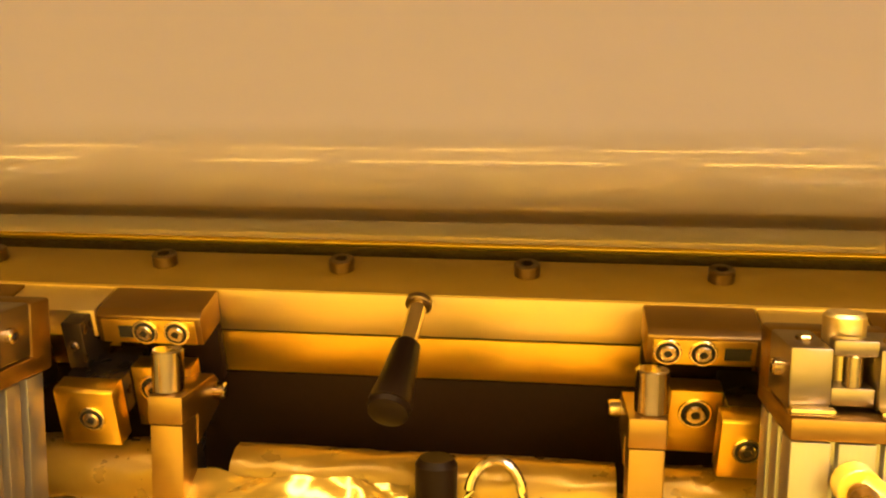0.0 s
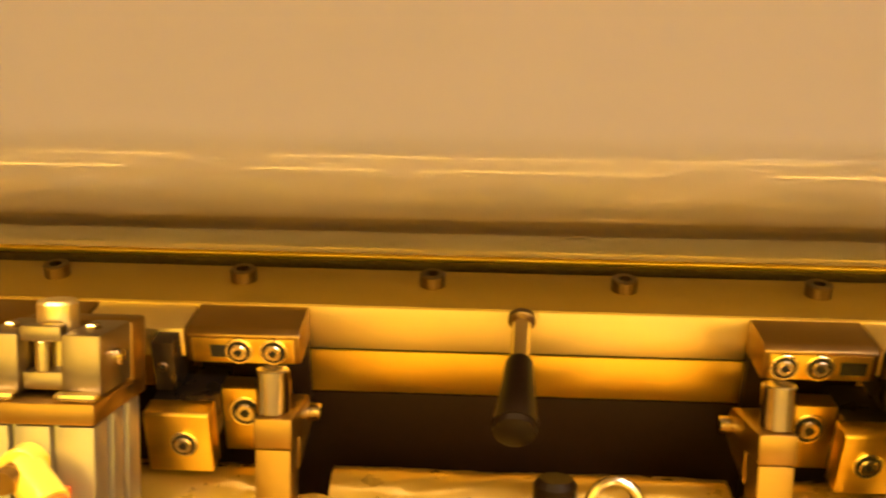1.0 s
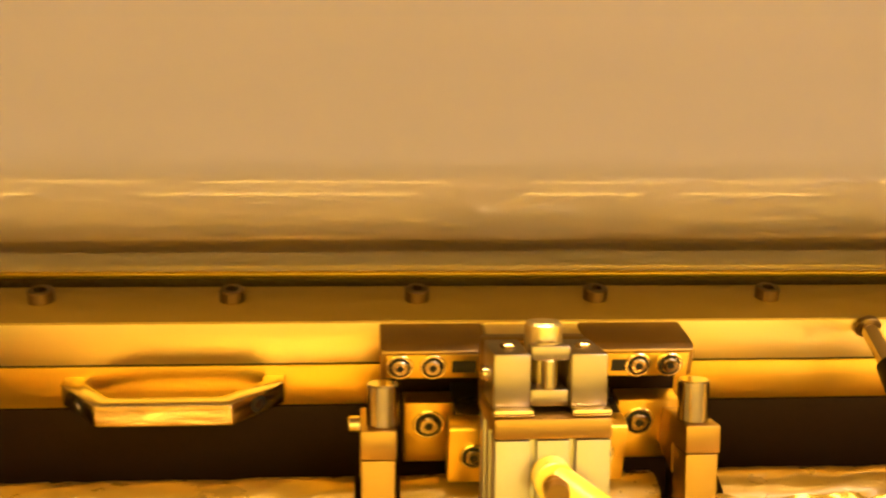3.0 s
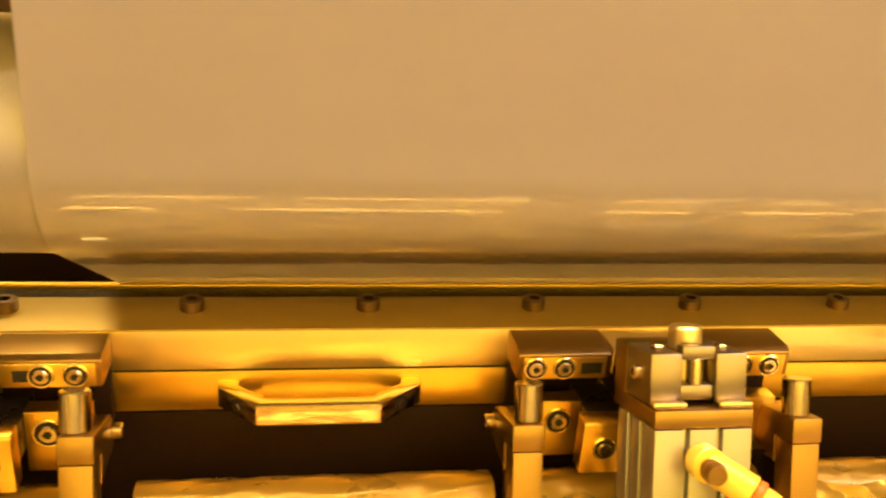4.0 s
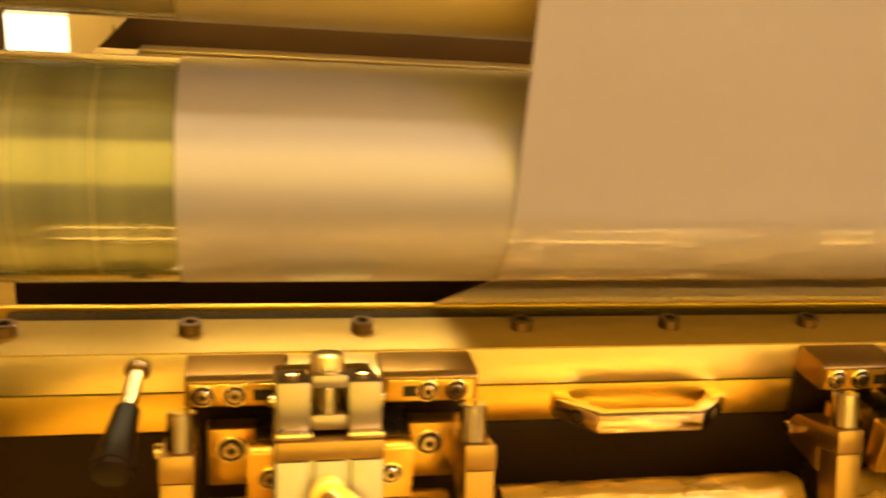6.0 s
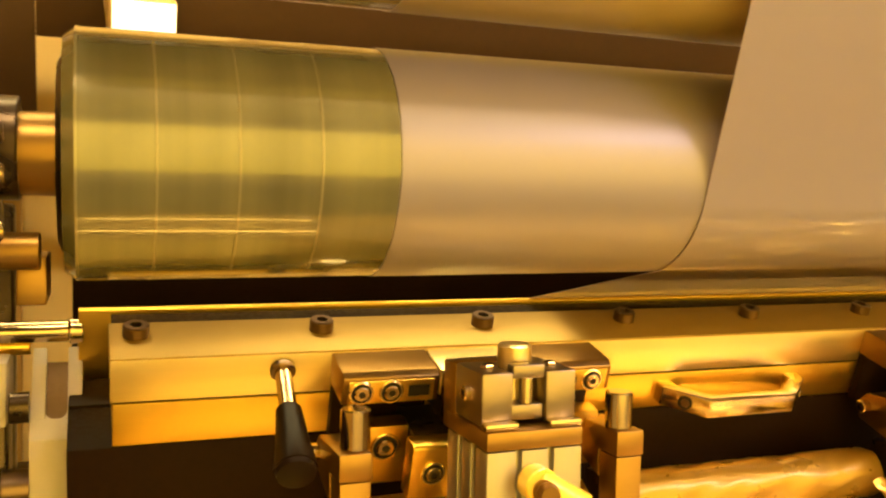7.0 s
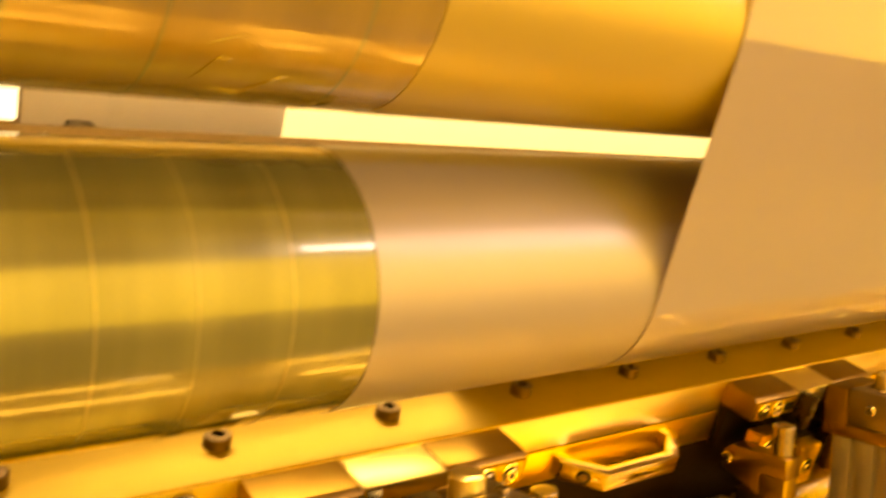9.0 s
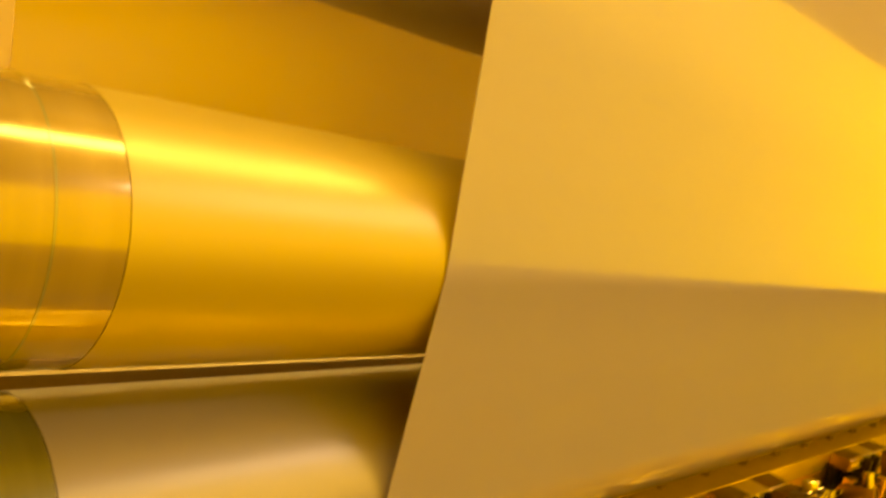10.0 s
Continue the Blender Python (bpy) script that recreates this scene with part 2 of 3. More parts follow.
def tube_along(points, r, segments=12):
    bm = bmesh.new()
    pts = [Vector(p) for p in points]
    rings = []
    for i, p in enumerate(pts):
        d = (pts[min(i + 1, len(pts) - 1)] - pts[max(i - 1, 0)]).normalized()
        side = d.cross(Vector((0.13, 0.21, 0.97))).normalized()
        up = side.cross(d)
        rings.append([bm.verts.new(p + r * (math.cos(a) * side + math.sin(a) * up)) for a in (2 * math.pi * k / segments for k in range(segments))])
    for p, q in zip(rings, rings[1:]):
        for i in range(segments):
            bm.faces.new((p[i], p[(i + 1) % segments], q[(i + 1) % segments], q[i]))
    bm.faces.new(rings[0][::-1])
    bm.faces.new(rings[-1])
    bmesh.ops.recalc_face_normals(bm, faces=bm.faces[:])
    return bm


def curve_points(a, b, c, d, n=18):
    a, b, c, d = map(Vector, (a, b, c, d))
    return [((1 - s) ** 3) * a + 3 * s * (1 - s) ** 2 * b + 3 * s * s * (1 - s) * c + s ** 3 * d for s in (i / n for i in range(n + 1))]


def socket_screw(parent, place, way, r, height, washer=0.0, name="screw", mat=None):
    """Cap screw with a hexagon socket; place is the seat of the head, way the direction the head points to."""
    w = Vector(way).normalized()
    p = Vector(place)
    if washer:
        part("washer", turned([(0, washer), (0.0008, washer), (0.0012, washer - 0.0005)], p, p + w, 24), WASHER, parent)
        # flat dark disc paints the shaded ring of a counterbore
        part("recess", turned([(0, washer - 0.0013), (0.0003, washer - 0.0013)], p + w * 0.0010, p + w, 24), SOCKET, parent)
        p = p + w * 0.0012
    hexr, depth = r * 0.52, height * 0.55
    bm = bmesh.new()
    turn = w.to_track_quat("Z", "Y").to_matrix()
    n = 24
    rings = [[bm.verts.new(p + turn @ Vector((rad * math.cos(2 * math.pi * i / n), rad * math.sin(2 * math.pi * i / n), z))) for i in range(n)]
             for rad, z in ((r, 0), (r, height - 0.0007), (r - 0.0007, height))]
    hexes = []
    for z in (height, height - depth):
        ring = []
        for i in range(n):
            a = 2 * math.pi * i / n
            k = hexr * math.cos(math.pi / 6) / math.cos((a % (math.pi / 3)) - math.pi / 6)
            ring.append(bm.verts.new(p + turn @ Vector((k * math.cos(a), k * math.sin(a), z))))
        hexes.append(ring)
    loops = rings + hexes
    for u, v in zip(loops, loops[1:]):
        for i in range(n):
            bm.faces.new((u[i], u[(i + 1) % n], v[(i + 1) % n], v[i]))
    bm.faces.new(loops[-1])
    bm.faces.new(loops[0][::-1])
    bmesh.ops.recalc_face_normals(bm, faces=bm.faces[:])
    head = part(name, bm, mat or SCREW, parent)
    floor_at = p + w * (height - depth + 0.0002)
    part("socket", turned([(0, hexr * 0.84), (0.0003, hexr * 0.84)], floor_at, floor_at + w, 6), SOCKET, head)
    return head


def leaned(ob):
    ob.matrix_basis = LEAN @ ob.matrix_basis
    return ob


def upright(y, z):
    """The shift that keeps an upright piece at the place (y, z) of the leaning head."""
    p = LEAN @ Vector((0, y, z))
    return Vector((0, p.y - y, p.z - z))


def thing(name, label, category, group="", kind="", place=(0, 0, 0)):
    ob = new(name)
    ob.empty_display_size = 0.02
    ob.location = place
    return tagged(ob, label, category, group, kind)


# ---- room ----
def room():
    x0, x1, y0, y1, z1, w = -1.6, 11.0, -2.25, 1.3, 2.6, 0.06
    tagged(part("floor", box(x0 - w, x1 + w, y0 - w, y1 + w, -0.1, 0, 0), FLOORM), "dark grey coated workshop floor", "floor", kind="structure")
    tagged(part("ceiling", box(x0 - w, x1 + w, y0 - w, y1 + w, z1, z1 + 0.08, 0), CEIL), "pale ceiling above the machine", "ceiling", kind="structure")
    for name, b, m, text in (("wall_north", (x0, x1, y1, y1 + w), YELLOW, "amber safelight enclosure wall panel"),
                             ("wall_west", (x0 - w, x0, y0 - w, y1 + w), YELLOW, "amber safelight enclosure wall panel"),
                             ):
        tagged(part(name, box(*b, 0, z1, 0), m), text, "wall", kind="structure")
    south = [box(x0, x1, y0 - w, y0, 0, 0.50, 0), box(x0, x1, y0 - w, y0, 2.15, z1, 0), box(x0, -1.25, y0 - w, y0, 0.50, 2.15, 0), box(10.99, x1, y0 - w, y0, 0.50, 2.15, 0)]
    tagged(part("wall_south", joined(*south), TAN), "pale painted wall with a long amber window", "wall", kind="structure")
    east = [box(x1, x1 + w, y0 - w, y1 + w, 0, 0.50, 0), box(x1, x1 + w, y0 - w, y1 + w, 2.2, z1, 0), box(x1, x1 + w, y0 - w, -2.24, 0.50, 2.2, 0), box(x1, x1 + w, 1.0, y1 + w, 0.50, 2.2, 0)]
    tagged(part("wall_east", joined(*east), TAN), "pale painted wall with a tall amber window", "wall", kind="structure")
    win = thing("window_2", "tall amber safelight window glowing with daylight", "window", kind="structure")
    part("pane", box(x1 + 0.02, x1 + 0.03, -2.24, 1.0, 0.50, 2.2, 0), WINDOWGLOW, win)
    part("frame", joined(box(x1 + 0.035, x1 + 0.055, -2.24, 1.0, 0.50, 0.52, 0.002), box(x1 + 0.035, x1 + 0.055, -2.24, 1.0, 2.18, 2.2, 0.002)), GREYPAINT, win)
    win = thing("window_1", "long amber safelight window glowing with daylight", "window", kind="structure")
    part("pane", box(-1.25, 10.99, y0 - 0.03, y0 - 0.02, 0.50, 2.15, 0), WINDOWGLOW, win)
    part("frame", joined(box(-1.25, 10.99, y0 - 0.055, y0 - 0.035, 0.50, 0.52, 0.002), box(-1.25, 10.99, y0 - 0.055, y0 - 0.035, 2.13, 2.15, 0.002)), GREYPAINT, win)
    # the front fixture carries the main lamp; the rear one is added for the fill
    for y, d in ((-0.78, 0.12), (0.65, 0.11)):
        lamp = thing("ceiling_lamp", "long ceiling lamp with a glowing diffuser, the rear one added as fill", "lamp", "ceiling lamps")
        part("housing", joined(box(-0.72, 1.92, y - d - 0.015, y - d, 2.55, z1, 0.002), box(-0.72, 1.92, y + d, y + d + 0.015, 2.55, z1, 0.002)), WHITE, lamp)
        part("diffuser", box(-0.70, 1.90, y - d + 0.002, y + d - 0.002, 2.57, 2.585, 0.002), LAMPGLOW, lamp)

    lamp = thing("wall_lamp", "long pale lamp mounted high on the wall above the window", "lamp")
    part("housing", box(1.35, 4.65, y0 + 0.0005, y0 + 0.012, 2.27, 2.57, 0.002), WHITE, lamp)


room()

LC, LR = (-0.050, 1.1034), 0.0546     # lower roller axis (y, z) and radius
UC, UR = (-0.0510, 1.2295), 0.0545     # upper roller
FARX = 2.20
TILT = 0.34                         # degrees by which the coating roller rises along its length


# ---- machine bed ----
def machine_bed():
    bed = thing("machine_bed", "black painted machine bed under the leaning coating head", "machine bed")
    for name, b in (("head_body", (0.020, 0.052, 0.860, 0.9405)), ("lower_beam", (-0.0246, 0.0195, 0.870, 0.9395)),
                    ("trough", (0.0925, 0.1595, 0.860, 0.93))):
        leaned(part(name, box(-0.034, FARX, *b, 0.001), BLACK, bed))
    leaned(part("head_upright", box(-0.0115, FARX, 0.0225, 0.0540, 0.941, 0.9808, 0.001), BLACK, bed))
    # added black block stands for the dark space behind the lip
    leaned(part("rear_beam", box(-0.034, FARX, 0.16, 0.24, 0.860, 1.0555, 0.001), BLACK, bed))
    leaned(part("beam_cap", box(-0.034, FARX, 0.16, 0.24, 1.0560, 1.080, 0.001), GREYPAINT, bed, "brown enamelled beam cap"))
    part("base_plate", box(-0.04, FARX, -0.285, 0.010, BASE - 0.016, BASE, 0.002), TRAY, bed, "amber film-lined base plate")
    part("front_ledge", box(-0.04, FARX, -0.284, -0.150, BASE + 0.0002, BASE + 0.0012, 0), LEDGEBASE, bed, "amber front ledge")
    # unseen polished strips added at random; they throw lamp glints onto film and rollers
    rng = random.Random(21)
    for y0, y1, gap in ((-0.276, -0.246, 0.06), (-0.238, -0.230, 0.14), (-0.222, -0.214, 0.10), (-0.206, -0.170, 0.07), (-0.164, -0.158, 0.08)):
        x = -0.028 if y1 in (-0.246, -0.170) else rng.uniform(0.14, 0.30)
        while x < 1.6:
            end = x + (0.15 if x < 0 else rng.uniform(0.04, 0.20))
            part("glint_strip", box(x, end, y0, y1, BASE + 0.0014, BASE + 0.0030 + rng.uniform(0, 0.001), 0.0005), LEDGE, bed, "polished strip added to throw glints on film and rollers")
            x = end + rng.uniform(0.2, 1.6) * gap
    part("pedestal", box(-0.30, FARX, -0.20, 0.40, 0.10, BASE - 0.0165, 0.004), BLACK, bed)
    part("plinth", box(-0.27, FARX - 0.03, -0.17, 0.37, 0.0, 0.0995, 0.004), DARKSTEEL, bed)
    return bed


machine_bed()


def lip_bar():
    lip = thing("lip_bar", "polished brass-toned lip bar behind the slot", "bar")
    out = [(0.0545, 0.938), (0.074, 0.938), (0.074, 0.950), (0.0592, 0.9828), (0.0580, 0.9835), (0.0558, 0.9835), (0.0545, 0.9825)]
    part("bar", prism(out, -0.029, FARX, "x", 0.0004), BRASS, lip)
    return lip


leaned(lip_bar())


def coating_bar():
    bar = thing("coating_bar", "long steel bar with a screwed cover plate and two-part front face", "bar")
    part("cover_plate", box(-0.0135, FARX, -0.0262, 0.0175, 0.979, 0.9915, 0.0006), STEEL, bar, "dull brown ground steel cover plate")
    part("joint", box(-0.0118, FARX, -0.0256, 0.0160, 0.9658, 0.9667, 0), SOCKET, bar)
    part("upper_face", box(-0.0125, FARX, -0.0255, 0.0165, 0.9668, 0.9788, 0.0004), PLATE, bar, "pale milled upper face strip")
    part("lower_face", box(-0.0120, FARX, -0.0266, 0.0165, 0.9415, 0.9657, 0.0004), BRASS, bar, "warm golden lower face plate")
    part("front_strip", box(-0.0134, FARX, -0.0268, -0.0263, 0.9672, 0.9905, 0.0001), PLATE, bar, "pale milled front strip")
    for i in range(23):
        socket_screw(bar, (0.1 * i, 0.0005, 0.9915), (0, 0, 1), 0.0068, 0.0066)
    return bar


leaned(coating_bar())


# ---- rollers and web ----
def ring_shape(profile, segments=96):
    """Turned about x: (x, radius) pairs, round the thing's own axis."""
    return turned([(x - profile[0][0], r) for x, r in profile], (profile[0][0], 0, 0), (profile[0][0] + 1, 0, 0), segments)


def wrinkle(x0, x1, a0, a1, r, rise):
    """A raised fold of clear wrap on a roller, between two places (x, angle in degrees)."""
    pts = []
    for i in range(9):
        s = i / 8
        a = radians(a0 + (a1 - a0) * s + 3 * math.sin(7 * s + a0))
        rr = r + rise * math.sin(math.pi * s)
        pts.append((x0 + (x1 - x0) * s, rr * math.cos(a), rr * math.sin(a)))
    return tube_along(pts, 0.0004, 6)


def roller(name, centre, r, label, gloss, cover, seed, seam_at, folds):
    rng = random.Random(seed)
    ro = thing(name, label, "roller", place=(0, *centre))
    part("core", ring_shape([(-0.033, r - 0.012), (-0.0328, r - 0.004), (-0.0275, r - 0.00025), (0.1015, r - 0.00025)]), gloss, ro, "glossy end wrapped in clear film")
    part("cover", ring_shape([(0.1017, r - 0.001), (0.1018, r), (FARX, r), (FARX + 0.0002, r - 0.001)]), cover, ro, "matte film layer")
    part("end_cap", ring_shape([(-0.0352, r - 0.016), (-0.0332, r - 0.012)]), DARKSTEEL, ro)
    part("shaft", ring_shape([(-0.075, 0.017), (-0.0354, 0.018)], 32), BURNISHED, ro, "dark steel shaft")
    edges = [-0.0285] + seam_at
    for x in edges:
        part("tape_seam", ring_shape([(x, r - 0.0004), (x + 0.0003, r - 0.0001), (x + 0.0012, r - 0.0001), (x + 0.0015, r - 0.0004)]), TAPE, ro)
    for i in range(folds):
        x = rng.uniform(-0.02, 0.07)
        a = rng.uniform(0, 360)
        part("wrinkle", wrinkle(x, x + rng.uniform(0.006, 0.028), a, a + rng.uniform(-26, 26), r - 0.0007, rng.uniform(0.0007, 0.0014)), gloss, ro)
    return ro


lower_roller = roller("coating_roller", LC, LR, "long coating roller, glossy olive end and matte film cover", OLIVE, MATTE, 3, [0.0010, 0.0330, 0.0668], 0)
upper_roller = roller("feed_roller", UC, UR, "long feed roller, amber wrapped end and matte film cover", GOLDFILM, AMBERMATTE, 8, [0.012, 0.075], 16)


def web():
    """Down past the front of the feed roller, round under the coating roller and back to the lip."""
    ru, rl = UR + 0.0008, LR + 0.0008
    c, u, nip = Vector(LC), Vector(UC), Vector((0.0540, 0.9848))
    d = nip - c
    a1 = math.atan2(d.y, d.x) - math.acos(rl / d.length)
    if a1 > 0:
        a1 -= 2 * math.pi
    # common tangent on the camera's side of both rollers
    g = u - c
    phi = math.atan2(g.y, g.x)
    at = phi + math.acos((rl - ru) / g.length)
    lean_up = at - radians(7.0)
    line = [(u.x + ru * math.cos(lean_up) + k * math.sin(lean_up), u.y + ru * math.sin(lean_up) - k * math.cos(lean_up)) for k in (0.75, 0.4, 0.2, 0.1)]
    n = 5
    line += [(u.x + ru * math.cos(lean_up + (at - lean_up) * i / n), u.y + ru * math.sin(lean_up + (at - lean_up) * i / n)) for i in range(n + 1)]
    n = 30
    a1 = a1 + 2 * math.pi if a1 < at else a1
    line += [(c.x + rl * math.cos(at + (a1 - at) * i / n), c.y + rl * math.sin(at + (a1 - at) * i / n)) for i in range(n + 1)]
    line += [(nip.x, nip.y), (nip.x + 0.004, nip.y - 0.002), (nip.x + 0.0075, nip.y - 0.014)]
    th = 0.0004
    inner = []
    for i, p in enumerate(line):
        q0, q1 = Vector(line[max(0, i - 1)]), Vector(line[min(len(line) - 1, i + 1)])
        t = (q1 - q0).normalized()
        inner.append((p[0] - t.y * th, p[1] + t.x * th))
    bm = bmesh.new()
    cols = [0.258 + (FARX - 0.258) * k / 24 for k in range(25)]
    m = len(line)

    def column(x, path):
        rise = (x - 0.15) * math.sin(radians(TILT))
        return [bm.verts.new((x, p[0], p[1] + (rise if i < m - 3 else 0))) for i, p in enumerate(path)]

    grid = [column(x, line) for x in cols]
    back = [column(x, inner) for x in cols]
    for k in range(24):
        for i in range(m - 1):
            bm.faces.new((grid[k][i], grid[k + 1][i], grid[k + 1][i + 1], grid[k][i + 1]))
            bm.faces.new((back[k][i], back[k][i + 1], back[k + 1][i + 1], back[k + 1][i]))
    for k in (0, 24):
        for i in range(m - 1):
            bm.faces.new((grid[k][i], grid[k][i + 1], back[k][i + 1], back[k][i]))
    bmesh.ops.recalc_face_normals(bm, faces=bm.faces[:])
    return leaned(tagged(part("carrier_film", bm, FILM), "wide glossy cream carrier film running down round the roller", "film sheet"))


carrier_film = web()


def back_web():
    """Pale film leaving the back of the feed roller towards the idler above."""
    out = [(0.0038, 1.2295), (0.0043, 1.2295), (0.0405, 1.3850), (0.0400, 1.3850)]
    leaned(tagged(part("cover_film", prism(out, 0.1015, FARX, "x"), BACKFILM, smooth=False), "pale thin cover film running up from the feed roller", "film sheet"))
    idler = thing("idler_roller", "pale matte idler roller above the feed roller", "roller", place=(0, -0.004, 1.385))
    part("cover", ring_shape([(0.05, 0.040), (0.051, 0.041), (FARX, 0.041), (FARX + 0.001, 0.040)]), MATTE, idler)
    part("shaft", ring_shape([(-0.10, 0.012), (0.0498, 0.012)], 24), DARKSTEEL, idler)
    leaned(idler)
    return idler


back_web()


def inspection_lamp():
    lamp = thing("inspection_lamp", "bright bar lamp glowing behind the rollers", "lamp")
    part("lower_diffuser", box(0.325, 1.20, 0.3960, 0.4005, 0.9900, 1.0640, 0.001), PANELGLOW, lamp)
    part("housing", box(0.097, 1.203, 0.4045, 0.4300, 1.0000, 1.0725, 0.002), WHITE, lamp)
    part("end_diffuser", box(-0.011, 0.024, 0.1000, 0.1040, 1.1210, 1.1540, 0.001), BARGLOW, lamp)
    part("end_housing", box(-0.012, 0.025, 0.1045, 0.4500, 1.1200, 1.1550, 0.001), AMBERSHEET, lamp)
    part("end_link", box(0.0255, 0.1195, 0.4305, 0.4500, 1.0600, 1.0820, 0.001), GREYPAINT, lamp)
    part("skirt", box(0.097, 1.203, 0.4010, 0.4040, 1.0000, 1.0725, 0.001), WHITE, lamp, "pale lower skirt")
    part("hood", box(0.03, 1.203, 0.4010, 0.4300, 1.0730, 1.0860, 0.001), HOOD, lamp, "golden brown hood")
    part("top_rail", box(0.03, 1.203, 0.4010, 0.4300, 1.0863, 1.0895, 0.0006), PLATE, lamp, "pale metal top rail")
    part("bracket", box(0.13, 0.15, 0.2405, 0.4005, 1.0000, 1.0400, 0.001), DARKSTEEL, lamp)
    return lamp


leaned(inspection_lamp())


# Added backing that darkens the view between the rollers; its lower rail is golden.
def rear_guard():
    gd = thing("rear_guard", "dark brown panel added to darken the gap behind the rollers", "guard panel")
    part("panel", box(0.13, FARX, 0.4700, 0.4760, 1.0000, 1.0775, 0.001), BROWN, gd)
    part("upper_panel", box(-0.0695, FARX, 0.4700, 0.4760, 1.0780, 1.2000, 0.001), BROWN, gd)
    part("end_panel", box(-0.45, -0.070, 0.4700, 0.4760, 1.0000, 1.2000, 0.001), BROWN, gd)
    part("lower_rail", box(0.12, FARX, 0.4620, 0.4698, 1.0000, 1.0760, 0.001), HOOD, gd, "golden brown lower rail")
    part("top_rail", box(-0.45, FARX, 0.4600, 0.4860, 1.2002, 1.2100, 0.001), DARKSTEEL, gd)
    for x in (-0.20, 0.135, 1.10, FARX - 0.04):
        part("post", box(x, x + 0.024, 0.4762, 0.5000, 0.90, 1.2000, 0.001), DARKSTEEL, gd)
    for x in (0.16, 1.24, FARX - 0.08):
        part("arm", box(x, x + 0.020, 0.2403, 0.4697, 0.9600, 0.9850, 0.001), DARKSTEEL, gd)
    part("foot_rail", box(-0.45, FARX, 0.4700, 0.4760, 0.9600, 0.9995, 0.001), DARKSTEEL, gd)
    return gd


leaned(rear_guard())


# ---- clamp stations ----
def clamp_station():
    st = thing("clamp_station", "pneumatic clamp station with steel blocks, studs and aluminium cylinder", "clamp", "clamp stations along the bar")
    cyl, post = upright(-0.1365, 0.996), upright(-0.0930, 0.968)

    def up(ob, shift):
        ob.location = shift
        return ob

    for s in (-1, 1):
        # hung block with chamfered front
        xa, xb = (-0.079, -0.0255) if s < 0 else (0.0265, 0.0815)
        out = [(-0.0270, 0.9905), (-0.0500, 0.9905), (-0.0540, 0.9880), (-0.0540, 0.9730), (-0.0270, 0.9730)]
        blk = leaned(part("side_block", prism(out, xa, xb, "x", 0.0009), BURNISHED, st, "burnished brown steel block"))
        part("front_plate", box(xa + 0.003, xb - 0.003, -0.0552, -0.0542, 0.9738, 0.9868, 0.0003), BRASS, blk, "bright golden front plate")
        xin = -0.0430 if s < 0 else 0.0445
        # flat dark inset paints the slot's shade on the front plate
        part("slot", box(xin - 0.006 + 0.006 * (s < 0), xin + 0.006 + 0.006 * (s < 0), -0.0556, -0.0553, 0.9770, 0.9835, 0), SOCKET, blk)
        for dx in (0.0525, 0.0690):
            socket_screw(blk, (s * dx - 0.0003, -0.0552, 0.9805), (0, -1, 0), 0.0042, 0.0014, 0.0068, mat=CHROME)
        # lower plate
        xa, xb = (-0.067, -0.042) if s < 0 else (0.043, 0.075)
        low = leaned(part("lower_plate", box(xa, xb, -0.0600, -0.0480, 0.9270, 0.9620, 0.0007), BRASS, st, "golden lower plate"))
        socket_screw(low, (s * 0.0545, -0.0600, 0.9500), (0, -1, 0), 0.0050, 0.0016, 0.0082, mat=CHROME)
        leaned(part("cross_bar", box(-0.0415 if s < 0 else 0.012, -0.012 if s < 0 else 0.0425, -0.0685, -0.036, 0.9400, 0.9600, 0.0006), DARKSTEEL, st))
        # stepped foot plate beside the cylinder
        xa, xb = (-0.046, -0.020) if s < 0 else (0.012, 0.0425)
        foot = leaned(part("foot_plate", prism([(-0.0810, 0.9290), (-0.0690, 0.9290), (-0.0690, 0.9610), (-0.0795, 0.9610), (-0.0810, 0.9597)], xa, xb, "x", 0.0006), BRASS, st, "golden foot plate"))
        socket_screw(foot, (-0.0338 if s < 0 else 0.0300, -0.0812, 0.9450), (0, -1, 0), 0.0042, 0.0014, 0.0068, mat=CHROME)
        # added black filler stands for the dark gap in front of the bar
        xa, xb = (-0.0785, -0.0240) if s < 0 else (0.0260, 0.0810)
        leaned(part("spacer", box(xa, xb, -0.0342, -0.0275, 0.9400, 0.9728, 0.0004), BLACK, st, "black filler standing for the dark gap"))
        # dark link plate with a small screw
        xl = -0.0235 if s < 0 else 0.0130
        link = leaned(part("link_plate", box(xl, xl + 0.0105, -0.0640, -0.0345, 0.9625, 0.9885, 0.0006), DARKSTEEL, st, "dark link plate"))
        socket_screw(link, (xl + 0.005, -0.0640, 0.9760), (0, -1, 0), 0.0026, 0.0014)
        # outer column: arm reaching back to the bed, stud on top
        xc = -0.0805 if s < 0 else 0.0755
        h = 0.0080
        col = up(part("column", joined(box(xc - h, xc + h, -0.0920, -0.0740, BASE - post.z, 0.9535, 0.0008),
                                    prism([(-0.0930, 0.9540), (-0.0930, 0.9680), (-0.0500, 0.9680), (-0.0440, 0.9630), (-0.0420, 0.9560), (-0.0440, 0.9500), (-0.0735, 0.9380), (-0.0735, 0.9540)], xc - h - 0.0006, xc + h + 0.0006, "x", 0.0011)),
                   BURNISHED, st, "steel column with a rearward arm"), post)
        up(part("side_plate", box(xc - h + 0.004, xc + h - 0.004, -0.0735, -0.0520, BASE - post.z, 0.9370, 0.0006), DARKSTEEL, st, "dark side plate"), post)
